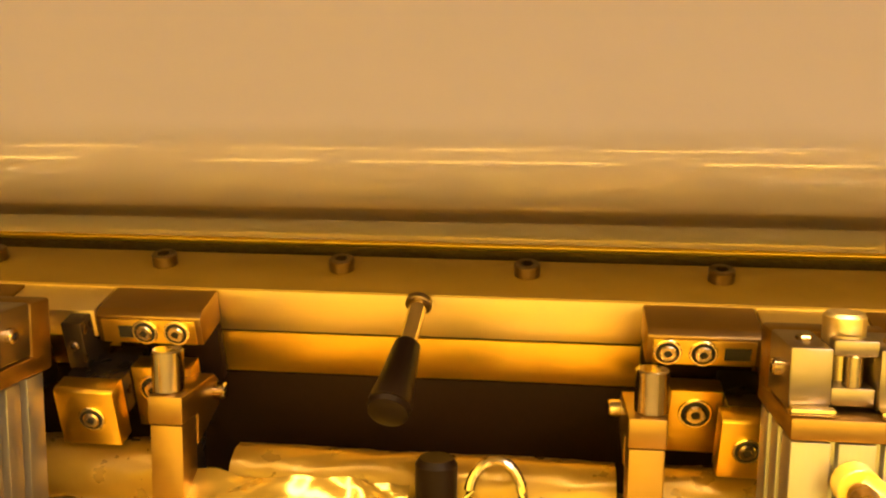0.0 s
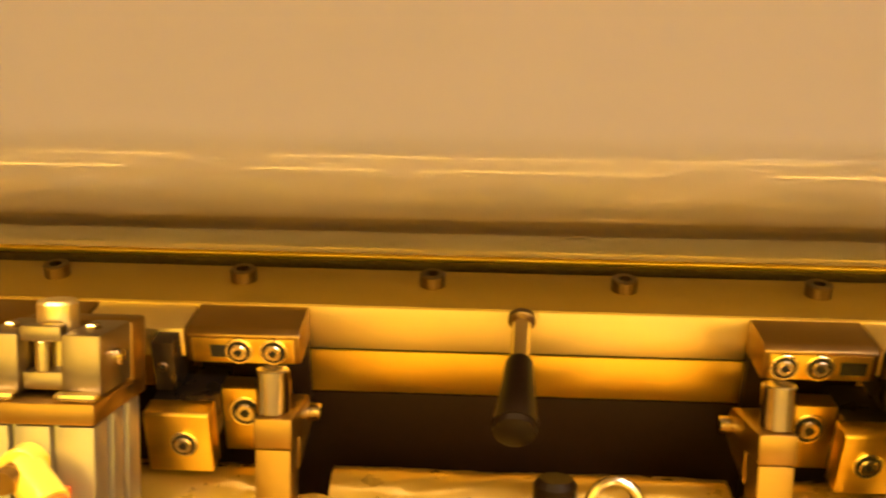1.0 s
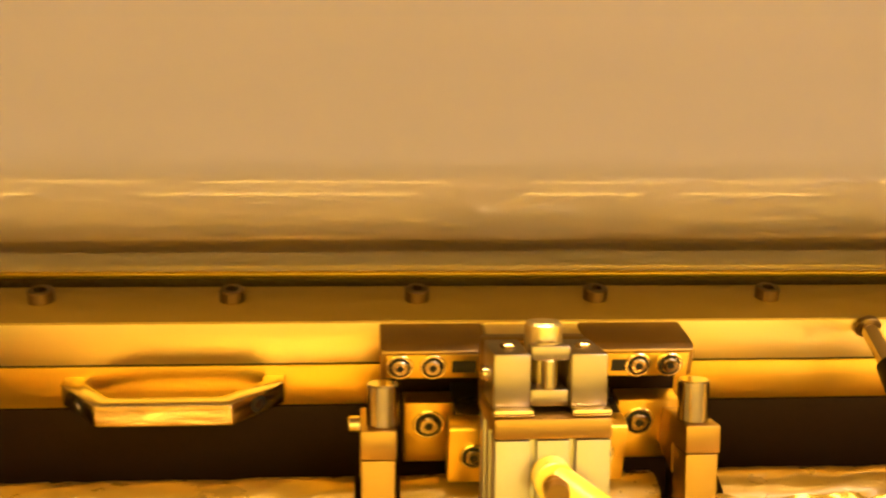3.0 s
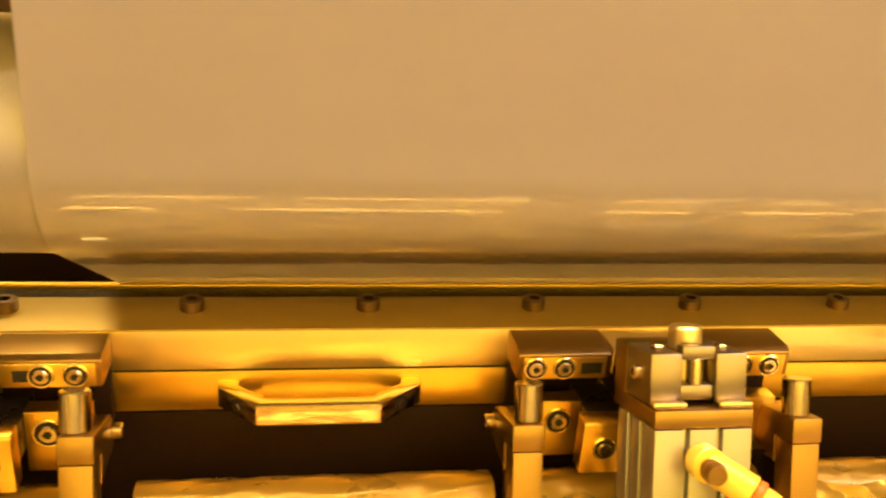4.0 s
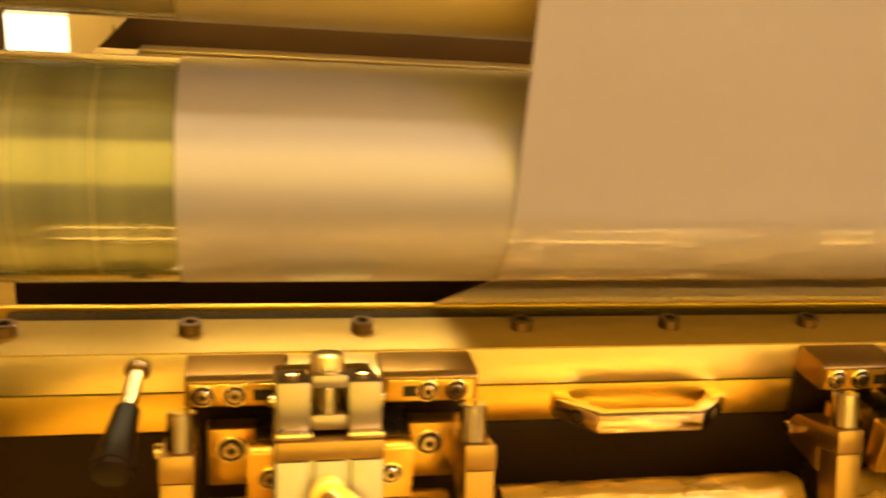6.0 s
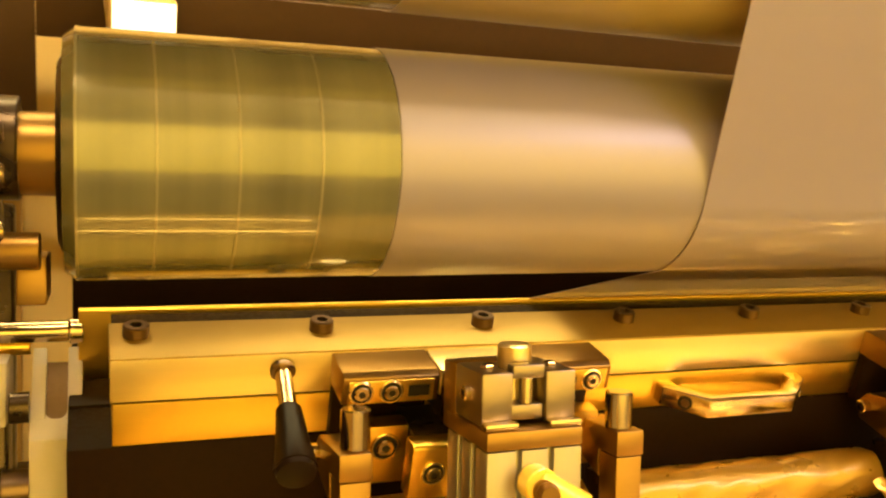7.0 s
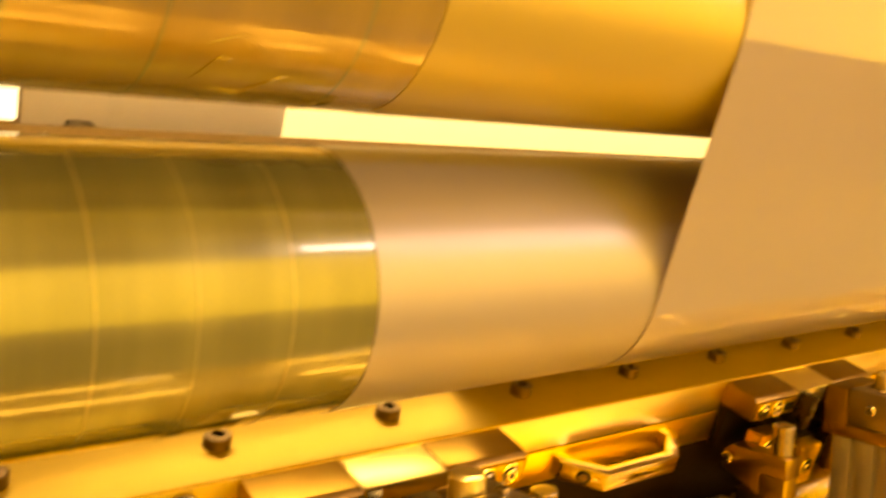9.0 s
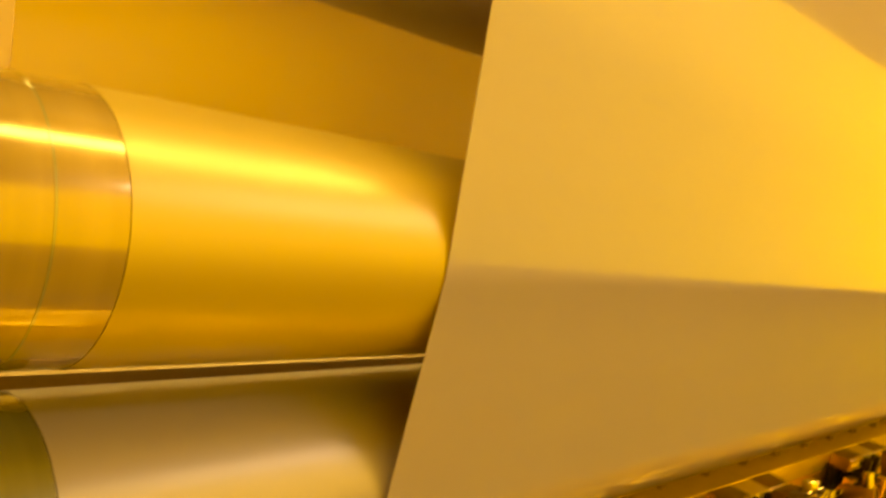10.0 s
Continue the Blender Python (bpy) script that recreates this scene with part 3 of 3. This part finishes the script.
        up(part("stud", turned([(0, 0.0070), (0.0005, 0.0076), (0.0195, 0.0076), (0.0203, 0.0070)], (xc + 0.002 * -s, -0.0830, 0.9682), (xc + 0.002 * -s, -0.0830, 2), 28), CHROME, st, "bright round stud"), post)
        socket_screw(col, (xc + s * (h + 0.0006), -0.0500, 0.9590), (s, 0, 0), 0.0044, 0.0060, 0.0, "pin", CHROME)
    # middle: lever block, lugs, cross links, knob, flange and cylinder
    cx = -0.0085
    up(part("lever_block", box(cx - 0.0245, cx + 0.0250, -0.0955, -0.0790, 0.9915, 1.0262, 0.0016), BURNISHED, st, "dark steel lever block"), cyl)
    leaned(part("centre_pad", box(-0.0245, 0.0255, -0.0530, -0.0272, 0.9750, 0.9902, 0.0008), PLATE, st, "pale centre pad"))
    for s in (-1, 1):
        lug = up(part("lug", box(cx + s * 0.0166 - 0.0080, cx + s * 0.0166 + 0.0080, -0.1290, -0.0960, 1.0015, 1.0268, 0.0012), LUG, st, "bright upright lug"), cyl)
        socket_screw(lug, (cx + s * 0.0247, -0.1130, 1.0150), (s, 0, 0), 0.0036, 0.0030, 0, "pin_head", CHROME)
        up(part("bolt_head", rod((cx + s * 0.0166, -0.1160, 1.0269), (cx + s * 0.0166, -0.1160, 1.0290), 0.0035, 6), CHROME, st), cyl)
        up(part("corner_nut", box(cx + s * 0.0166 - 0.0085, cx + s * 0.0166 + 0.0085, -0.1355, -0.1292, 1.0012, 1.0045, 0.0012), CHROME, st), cyl)
    up(part("upper_link", box(cx - 0.0084, cx + 0.0084, -0.1280, -0.1205, 1.0235, 1.0300, 0.0011), LUG, st), cyl)
    up(part("lower_link", box(cx - 0.0084, cx + 0.0084, -0.1270, -0.1010, 1.0035, 1.0110, 0.0011), LUG, st), cyl)
    up(part("piston_rod", rod((cx, -0.1245, 1.0108), (cx, -0.1245, 1.0238), 0.0036, 20), CHROME, st), cyl)
    up(part("knob", turned([(-0.019, 0.0060), (-0.0001, 0.0060), (0, 0.0078), (0.0008, 0.0083), (0.0138, 0.0083), (0.0150, 0.0074), (0.0153, 0.0070)], (cx, -0.1110, 1.0225), (cx, -0.1110, 2), 28), PLATE, st, "round brass-toned knob"), cyl)
    up(part("flange", joined(box(cx - 0.0250, cx + 0.0250, -0.1365, -0.0860, 0.9920, 1.0010, 0.0013)), BURNISHED, st, "dark steel flange"), cyl)
    # extruded cylinder body with T grooves
    w, y0, y1, g = 0.0245, -0.1360, -0.0870, 0.0042
    cy = (y0 + y1) / 2
    hw, hd = w, (y1 - y0) / 2
    out = [(-hw, -hd), (-0.4 * hw, -hd), (-0.4 * hw, -hd + g), (-0.28 * hw, -hd + g), (-0.28 * hw, -hd), (0.28 * hw, -hd), (0.28 * hw, -hd + g), (0.4 * hw, -hd + g), (0.4 * hw, -hd), (hw, -hd),
           (hw, -0.45 * hd), (hw - g, -0.45 * hd), (hw - g, -0.22 * hd), (hw, -0.22 * hd), (hw, 0.22 * hd), (hw - g, 0.22 * hd), (hw - g, 0.45 * hd), (hw, 0.45 * hd), (hw, hd),
           (-hw, hd), (-hw, 0.45 * hd), (-hw + g, 0.45 * hd), (-hw + g, 0.22 * hd), (-hw, 0.22 * hd), (-hw, -0.22 * hd), (-hw + g, -0.22 * hd), (-hw + g, -0.45 * hd), (-hw, -0.45 * hd)]
    up(part("cylinder_body", prism([(cx + p[0], cy + p[1]) for p in out], BASE - cyl.z, 0.9915, "z", 0.0005), ALU, st, "grooved aluminium air cylinder"), cyl)
    # air fitting and hose
    fx, fy, fz = cx - 0.001, -0.1362, 0.9770
    fit = up(part("air_fitting", joined(rod((fx, fy, fz), (fx, fy - 0.010, fz), 0.0085, 20), rod((fx, fy - 0.006, fz), (fx + 0.017, fy - 0.019, fz - 0.010), 0.0078, 20)), TUBE, st, "yellow elbow air fitting"), cyl)
    part("knurled_port", turned([(0, 0.0050), (0.002, 0.0056), (0.004, 0.0050), (0.006, 0.0056), (0.008, 0.0050), (0.010, 0.0046)], (fx, fy - 0.010, fz - 0.001), (fx - 0.002, fy - 0.030, fz - 0.002), 18), BURNISHED, fit, "knurled brass port")
    part("release_ring", rod((fx + 0.0172, fy - 0.0192, fz - 0.0101), (fx + 0.0200, fy - 0.0213, fz - 0.0117), 0.0070, 20), ORANGE, fit, "orange release ring")
    up(part("hose", tube_along(curve_points((fx + 0.020, fy - 0.0213, fz - 0.0117), (fx + 0.045, fy - 0.040, fz - 0.028), (fx + 0.075, fy - 0.040, fz - 0.060), (fx + 0.085, fy - 0.020, BASE + 0.007 - cyl.z)), 0.0058), TUBE, st, "yellow air hose"), cyl)
    low = up(part("air_fitting", joined(rod((fx + 0.006, fy, fz - 0.030), (fx + 0.006, fy - 0.012, fz - 0.030), 0.0085, 20), rod((fx + 0.006, fy - 0.008, fz - 0.030), (fx + 0.024, fy - 0.022, fz - 0.036), 0.0078, 20)), FITTING, st, "pale lower elbow air fitting"), cyl)
    part("knurled_port", turned([(0, 0.0050), (0.002, 0.0056), (0.004, 0.0050), (0.006, 0.0056), (0.008, 0.0046)], (fx + 0.006, fy - 0.012, fz - 0.031), (fx + 0.004, fy - 0.030, fz - 0.032), 18), BURNISHED, low, "knurled brass port")
    up(part("hose", tube_along(curve_points((fx + 0.0235, fy - 0.0216, fz - 0.0358), (fx + 0.045, fy - 0.036, fz - 0.046), (fx + 0.070, fy - 0.036, fz - 0.070), (fx + 0.080, fy - 0.012, BASE + 0.009 - cyl.z)), 0.0058), TUBE, st, "yellow air hose"), cyl)
    up(part("orange_clip", box(cx + 0.0120, cx + 0.0150, -0.1385, -0.1362, 0.9440, 0.9680, 0.0004), ORANGE, st, "orange sensor clip"), cyl)
    return st


station = clamp_station()
station.location = (0.558, 0, 0)
for x in (0.179, 0.937, 1.316, 1.695):
    copy_thing(station, pose(x, 0, 0))


# ---- levers and pull handle ----
def lever():
    lv = thing("clamp_lever", "black-gripped clamping lever on a bright steel rod", "lever", "clamping levers")
    r0, r1, r2 = Vector((0, -0.0268, 0.0)), Vector((-0.002, -0.057, -0.008)), Vector((-0.0055, -0.100, -0.0195))
    part("boss", rod(r0, r0 + (r1 - r0).normalized() * 0.004, 0.0068, 24), SCREW, lv)
    part("rod", rod(r0, r1 + (r2 - r1) * 0.05, 0.0046, 20), CHROME, lv, "bright steel rod")
    length = (r2 - r1).length
    part("grip", turned([(0, 0.0058), (0.001, 0.0066), (length * 0.5, 0.0084), (length * 0.86, 0.0104), (length * 0.90, 0.0106), (length * 0.905, 0.0098), (length * 0.97, 0.0094), (length, 0.0066)], r1, r2, 28), GRIP, lv, "black plastic grip")
    return lv


lv = lever()
lv.matrix_basis = LEAN @ pose(0.746, 0, 0.988)
copy_thing(lv, LEAN @ pose(0.0735, 0, 0.9825))


def pull_handle():
    hd = thing("pull_handle", "polished angular pull handle on the golden face", "handle")
    outer = [(0.3160, -0.0244), (0.3160, -0.0340), (0.3375, -0.0550), (0.4045, -0.0550), (0.4290, -0.0340), (0.4290, -0.0244)]
    inner = [(0.4180, -0.0244), (0.4180, -0.0320), (0.3990, -0.0465), (0.3430, -0.0465), (0.3270, -0.0320), (0.3270, -0.0244)]
    part("grip", prism(outer + inner, 0.9475, 0.9600, "z", 0.0009), CHROME, hd, "polished steel grip")
    for p, w in (((0.3268, -0.0445, 0.9537), (-0.7, -0.7, 0)), ((0.4168, -0.0445, 0.9537), (0.65, -0.76, 0))):
        v = Vector(w).normalized()
        # dark disc paints the shade of the screw hole
        part("screw_recess", turned([(0, 0.0046), (0.0003, 0.0046)], Vector(p) + v * 0.0002, Vector(p) + v, 20), SOCKET, hd)
        part("screw", turned([(0, 0.0030), (0.0008, 0.0028)], Vector(p) + v * 0.0005, Vector(p) + v, 6), SCREW, hd)
    return hd


leaned(pull_handle())


# ---- wrapped pipe and loose wrap on the base ----
def crumple(x0, x1, y0, y1, z, rise, nx, ny, seed, tilt=0.0):
    bm = bmesh.new()
    off = Vector((seed * 3.7, seed * 1.3, 0))
    grid = []
    for i in range(nx + 1):
        row = []
        for j in range(ny + 1):
            x, y = x0 + (x1 - x0) * i / nx, y0 + (y1 - y0) * j / ny
            p = Vector((x * 24, y * 30, 0)) + off
            h = abs(noise.noise(p)) + 0.45 * abs(noise.noise(p * 2.1)) + 0.10 * abs(noise.noise(p * 4.3))
            row.append(bm.verts.new((x + 0.004 * noise.noise(p * 0.7), y + 0.004 * noise.noise(p * 0.9), z + rise * h + tilt * j / ny)))
        grid.append(row)
    top = [[v for v in row] for row in grid]
    low = [[bm.verts.new((v.co.x, v.co.y, v.co.z - 0.0004)) for v in row] for row in grid]
    for i in range(nx):
        for j in range(ny):
            bm.faces.new((top[i][j], top[i + 1][j], top[i + 1][j + 1], top[i][j + 1]))
            bm.faces.new((low[i][j], low[i][j + 1], low[i + 1][j + 1], low[i + 1][j]))
    return bm


def wrapped_pipe(x0, x1, seed):
    cy, cz, r = -0.0400, 0.8895, 0.0155
    n, k = int((x1 - x0) / 0.004), 40
    bm = bmesh.new()
    rings = []
    for i in range(n + 1):
        x = x0 + (x1 - x0) * i / n
        ring = []
        for j in range(k):
            a = 2 * math.pi * j / k
            p = Vector((x * 16 + seed, 1.5 * math.cos(a + x * 20), 1.5 * math.sin(a + x * 20)))
            f = r + 0.0020 * (0.6 - abs(noise.noise(p))) + 0.0012 * (0.5 - abs(noise.noise(p * 2.7)))
            ring.append(bm.verts.new((x, cy + f * math.cos(a), cz + f * math.sin(a))))
        rings.append(ring)
    for p, q in zip(rings, rings[1:]):
        for j in range(k):
            bm.faces.new((p[j], p[(j + 1) % k], q[(j + 1) % k], q[j]))
    bm.faces.new(rings[0][::-1])
    bm.faces.new(rings[-1])
    bmesh.ops.recalc_face_normals(bm, faces=bm.faces[:])
    pipe = thing("wrapped_pipe", "pipe bandaged in crinkled amber film above the base plate", "pipe", "wrapped pipes")
    part("wrap", bm, WRAP, pipe)
    for x in (x0 + 0.03, x1 - 0.03):
        part("saddle", box(x - 0.006, x + 0.006, cy - 0.008, cy + 0.008, BASE, cz - 0.011, 0.0005), DARKSTEEL, pipe)
    return pipe


for x0, x1, s in ((0.110, 0.245, 1.0), (0.276, 0.466, 2.0), (0.489, 0.622, 3.0), (0.655, 0.846, 4.0), (0.868, 1.0, 5.0), (1.034, 1.224, 6.0), (1.413, 1.603, 7.0)):
    wrapped_pipe(x0, x1, s)
for x0, x1, z, rise, tilt, s in ((0.265, 0.465, 0.022, 0.009, -0.004, 1), (0.45, 0.545, 0.0006, 0.012, 0.050, 6), (0.64, 0.748, 0.0006, 0.013, 0.056, 2),
                                 (0.81, 0.90, 0.0006, 0.012, 0.050, 3), (0.10, 0.20, 0.0006, 0.022, 0.0, 4)):
    tagged(part("loose_wrap", crumple(x0, x1, -0.148, -0.062, BASE + z, rise, 56, 40, s, tilt), FOIL), "crumpled sheet of amber plastic wrap on the base plate", "plastic wrap", "loose wraps")


def valve():
    vl = thing("black_valve", "black knurled valve fitting standing before the wrapped pipe", "valve")
    b = BASE + 0.0003
    part("stem", turned([(0, 0.011), (0.035, 0.011), (0.036, 0.0085), (0.052, 0.0085), (0.053, 0.010), (0.073, 0.010), (0.076, 0.008)], (0.761, -0.068, b), (0.761, -0.068, 2), 24), GRIP, vl)
    part("collar", turned([(0, 0.020), (0.003, 0.024), (0.010, 0.024), (0.040, 0.018)], (0.742, -0.100, b), (0.742, -0.100, 2), 24), RUBBER, vl)
    part("lever_arm", box(0.690, 0.752, -0.105, -0.095, b + 0.041, b + 0.047, 0.001), DARKSTEEL, vl)
    part("screw", rod((0.744, -0.100, b + 0.0471), (0.744, -0.100, b + 0.051), 0.004, 6), CHROME, vl)
    return vl


valve()


def pipe_strap():
    sp = thing("pipe_strap", "bright wire strap arched over the wrapped pipe", "strap")
    pts = [(0.776, -0.066, BASE + 0.0003)] + [(0.789 - 0.013 * math.cos(a), -0.066 + 0.004 * math.sin(a), 0.895 + 0.018 * math.sin(a)) for a in (math.pi * i / 14 for i in range(15))] + [(0.802, -0.066, BASE + 0.0003)]
    part("strap", tube_along(pts, 0.0026, 10), CHROME, sp)
    return sp


pipe_strap()


# ---- machine end on the left: arm, tie rod, bearing housing and dial ----
def slotted_arm():
    arm = thing("slotted_arm", "white powder-coated arm with a milled slot", "arm")
    x0, x1, a, b = -0.0535, -0.0268, -0.0460, -0.0345
    low = prism([(0.0280, 0.55), (0.0280, 0.9330), (0.0380, 0.9425), (0.0380, 0.55)], x0, x1, "x", 0.0006)
    up = [(0.0382, 0.55), (0.0382, 0.9427), (0.0740, 0.9765), (0.0740, 0.55)]
    part("shank", low, WHITE, arm)
    part("cheek", prism(up, x0, a, "x", 0.0006), WHITE, arm)
    part("cheek", prism(up, b, x1, "x", 0.0006), WHITE, arm)
    mid, half = (a + b) / 2, (b - a) / 2
    for k in (-1, 1):
        fillet = [(mid + k * half, 0)] + [(mid + k * half * math.sin(q), half * (1 - math.cos(q))) for q in (math.pi / 2 * i / 6 for i in range(7))]
        bm = bmesh.new()
        front = [bm.verts.new((x, 0.0388 + d * 0.72, 0.9418 + d * 0.68)) for x, d in fillet]
        rear = [bm.verts.new((v.co.x, v.co.y + 0.004, v.co.z - 0.004)) for v in front]
        bm.faces.new(front)
        bm.faces.new(rear[::-1])
        for i in range(len(front)):
            bm.faces.new((front[i], rear[i], rear[(i + 1) % len(front)], front[(i + 1) % len(front)]))
        bmesh.ops.recalc_face_normals(bm, faces=bm.faces[:])
        part("slot_fillet", bm, WHITE, arm)
    part("slot_floor", prism([(0.0384, 0.55), (0.0384, 0.9340), (0.0738, 0.9675), (0.0738, 0.55)], a + 0.0001, b - 0.0001, "x", 0), GREYPAINT, arm, "grey slot floor")
    socket_screw(arm, (x0, 0.036, 0.9500), (-1, 0, 0), 0.0085, 0.010, 0, "clamp_screw", DARKSTEEL)
    socket_screw(arm, (x0, 0.036, 0.9050), (-1, 0, 0), 0.0110, 0.014, 0, "clamp_screw", SCREW)
    return arm


slotted_arm()


def tie_rod():
    tr = thing("tie_rod", "bright ground tie rod in front of the side frame", "rod")
    part("rod", rod((-0.40, 0.0590, 0.9685), (-0.034, 0.0590, 0.9685), 0.0062, 24), CHROME, tr)
    part("collar", turned([(0, 0.0070), (0.0006, 0.0076), (0.0070, 0.0076), (0.0076, 0.0070)], (-0.0338, 0.0590, 0.9685), (1, 0.0590, 0.9685), 24), CHROME, tr)
    part("sleeve", rod((-0.40, 0.0660, 0.9560), (-0.055, 0.0660, 0.9560), 0.0048, 16), BRASS, tr)
    return tr


leaned(tie_rod())


def bearing_housing():
    bh = thing("bearing_housing", "brown enamelled roller bearing housing with bolts and white dial", "bearing housing")
    part("body", box(-0.135, -0.0610, -0.1750, -0.1300, 1.0535, 1.1050, 0.002), GREYPAINT, bh, "brown enamelled block")
    part("cap", box(-0.140, -0.0570, -0.1700, -0.1280, 1.1052, 1.1300, 0.002), DARKSTEEL, bh, "dark upper cap")
    part("foot", box(-0.0850, -0.0640, -0.1580, -0.1400, 1.0350, 1.0533, 0.001), GREYPAINT, bh)
    part("side_plate", box(-0.0608, -0.0565, -0.1620, -0.1180, 1.0420, 1.1040, 0.0008), BURNISHED, bh)
    part("bezel", turned([(0, 0.0300), (0.006, 0.0300), (0.010, 0.0290), (0.0205, 0.0230)], (-0.0915, -0.1752, 1.0787), (-0.0915, -1, 1.0787), 48), GREYPAINT, bh, "brown bevelled bezel")
    part("dial", turned([(0, 0.0217), (0.0010, 0.0217), (0.0014, 0.0213)], (-0.0915, -0.1959, 1.0787), (-0.0915, -1, 1.0787), 48), DIAL, bh, "blank white dial face")
    for y, z in ((-0.152, 1.097), (-0.134, 1.088), (-0.134, 1.073), (-0.152, 1.060), (-0.134, 1.052)):
        socket_screw(bh, (-0.0565, y, z), (1, 0, 0), 0.0040, 0.0045, 0, "bolt", CHROME if z < 1.08 else DARKSTEEL)
    part("boss", rod((-0.0640, -0.0790, 1.0850), (-0.0500, -0.0790, 1.0850), 0.022, 32), DARKSTEEL, bh)
    part("carrier", box(-0.0900, -0.0642, -0.1298, 0.0200, 1.0450, 1.1030, 0.002), DARKSTEEL, bh)
    part("lower_pin", rod((-0.0640, -0.0850, 1.0420), (-0.0420, -0.0850, 1.0420), 0.0080, 24), BURNISHED, bh)
    part("lower_lug", box(-0.0520, -0.0400, -0.0760, -0.0300, 1.0180, 1.0390, 0.001), BURNISHED, bh)
    return bh


bearing_housing()


def side_frame():
    sf = thing("side_frame", "dark machine side frame behind the tie rod", "frame")
    part("plate", box(-0.40, -0.0660, 0.0980, 0.1300, 0.02, 1.06, 0.003), DARKSTEEL, sf)
    part("block", box(-0.20, -0.0650, 0.0400, 0.0900, 0.938, 0.9740, 0.002), WHITE, sf, "pale block beside the arm")
    part("lower_block", box(-0.20, -0.0660, 0.0450, 0.0960, 0.55, 0.9378, 0.002), DARKSTEEL, sf)
    part("head", box(-0.40, -0.0900, 0.0700, 0.1100, 1.0602, 1.26, 0.003), GREYPAINT, sf)
    return sf


side_frame()


def safelight_panel():
    sp = thing("safelight_panel", "amber plastic safelight panel standing behind the machine end", "panel")
    part("sheet", box(-0.0905, 0.1495, 0.560, 0.566, 0.02, 1.75, 0.001), AMBERSHEET, sp)
    for x in (-0.11, 0.150):
        part("post", box(x, x + 0.019, 0.550, 0.575, 0.0, 1.77, 0.001), HOOD, sp)
    return sp


safelight_panel()


# ---- what moves: the rollers turn, the film wanders ----
def motions():
    # the film's edge wanders sideways a few millimetres as it runs
    drift = [(0, 0), (3, -0.006), (4.5, -0.009), (5.5, -0.006), (6.2, -0.002), (7.5, 0.004), (8, 0.008), (8.5, 0.010), (9, 0.0), (9.3, 0.001), (10, 0.006)]
    walk(carrier_film, [(t, LEAN @ pose(dx, 0, 0)) for t, dx in drift])
    for ro, centre, rate, rise in ((lower_roller, LC, 46.0, TILT), (upper_roller, UC, -43.0, 0.0)):
        tilted = pose(0, centre[0], centre[1] - 0.15 * math.sin(radians(rise)), 0, -rise, 0)
        walk(ro, [(t, LEAN @ tilted @ pose(0, 0, 0, rate * t, 0, 0)) for t in range(0, 11)])


motions()
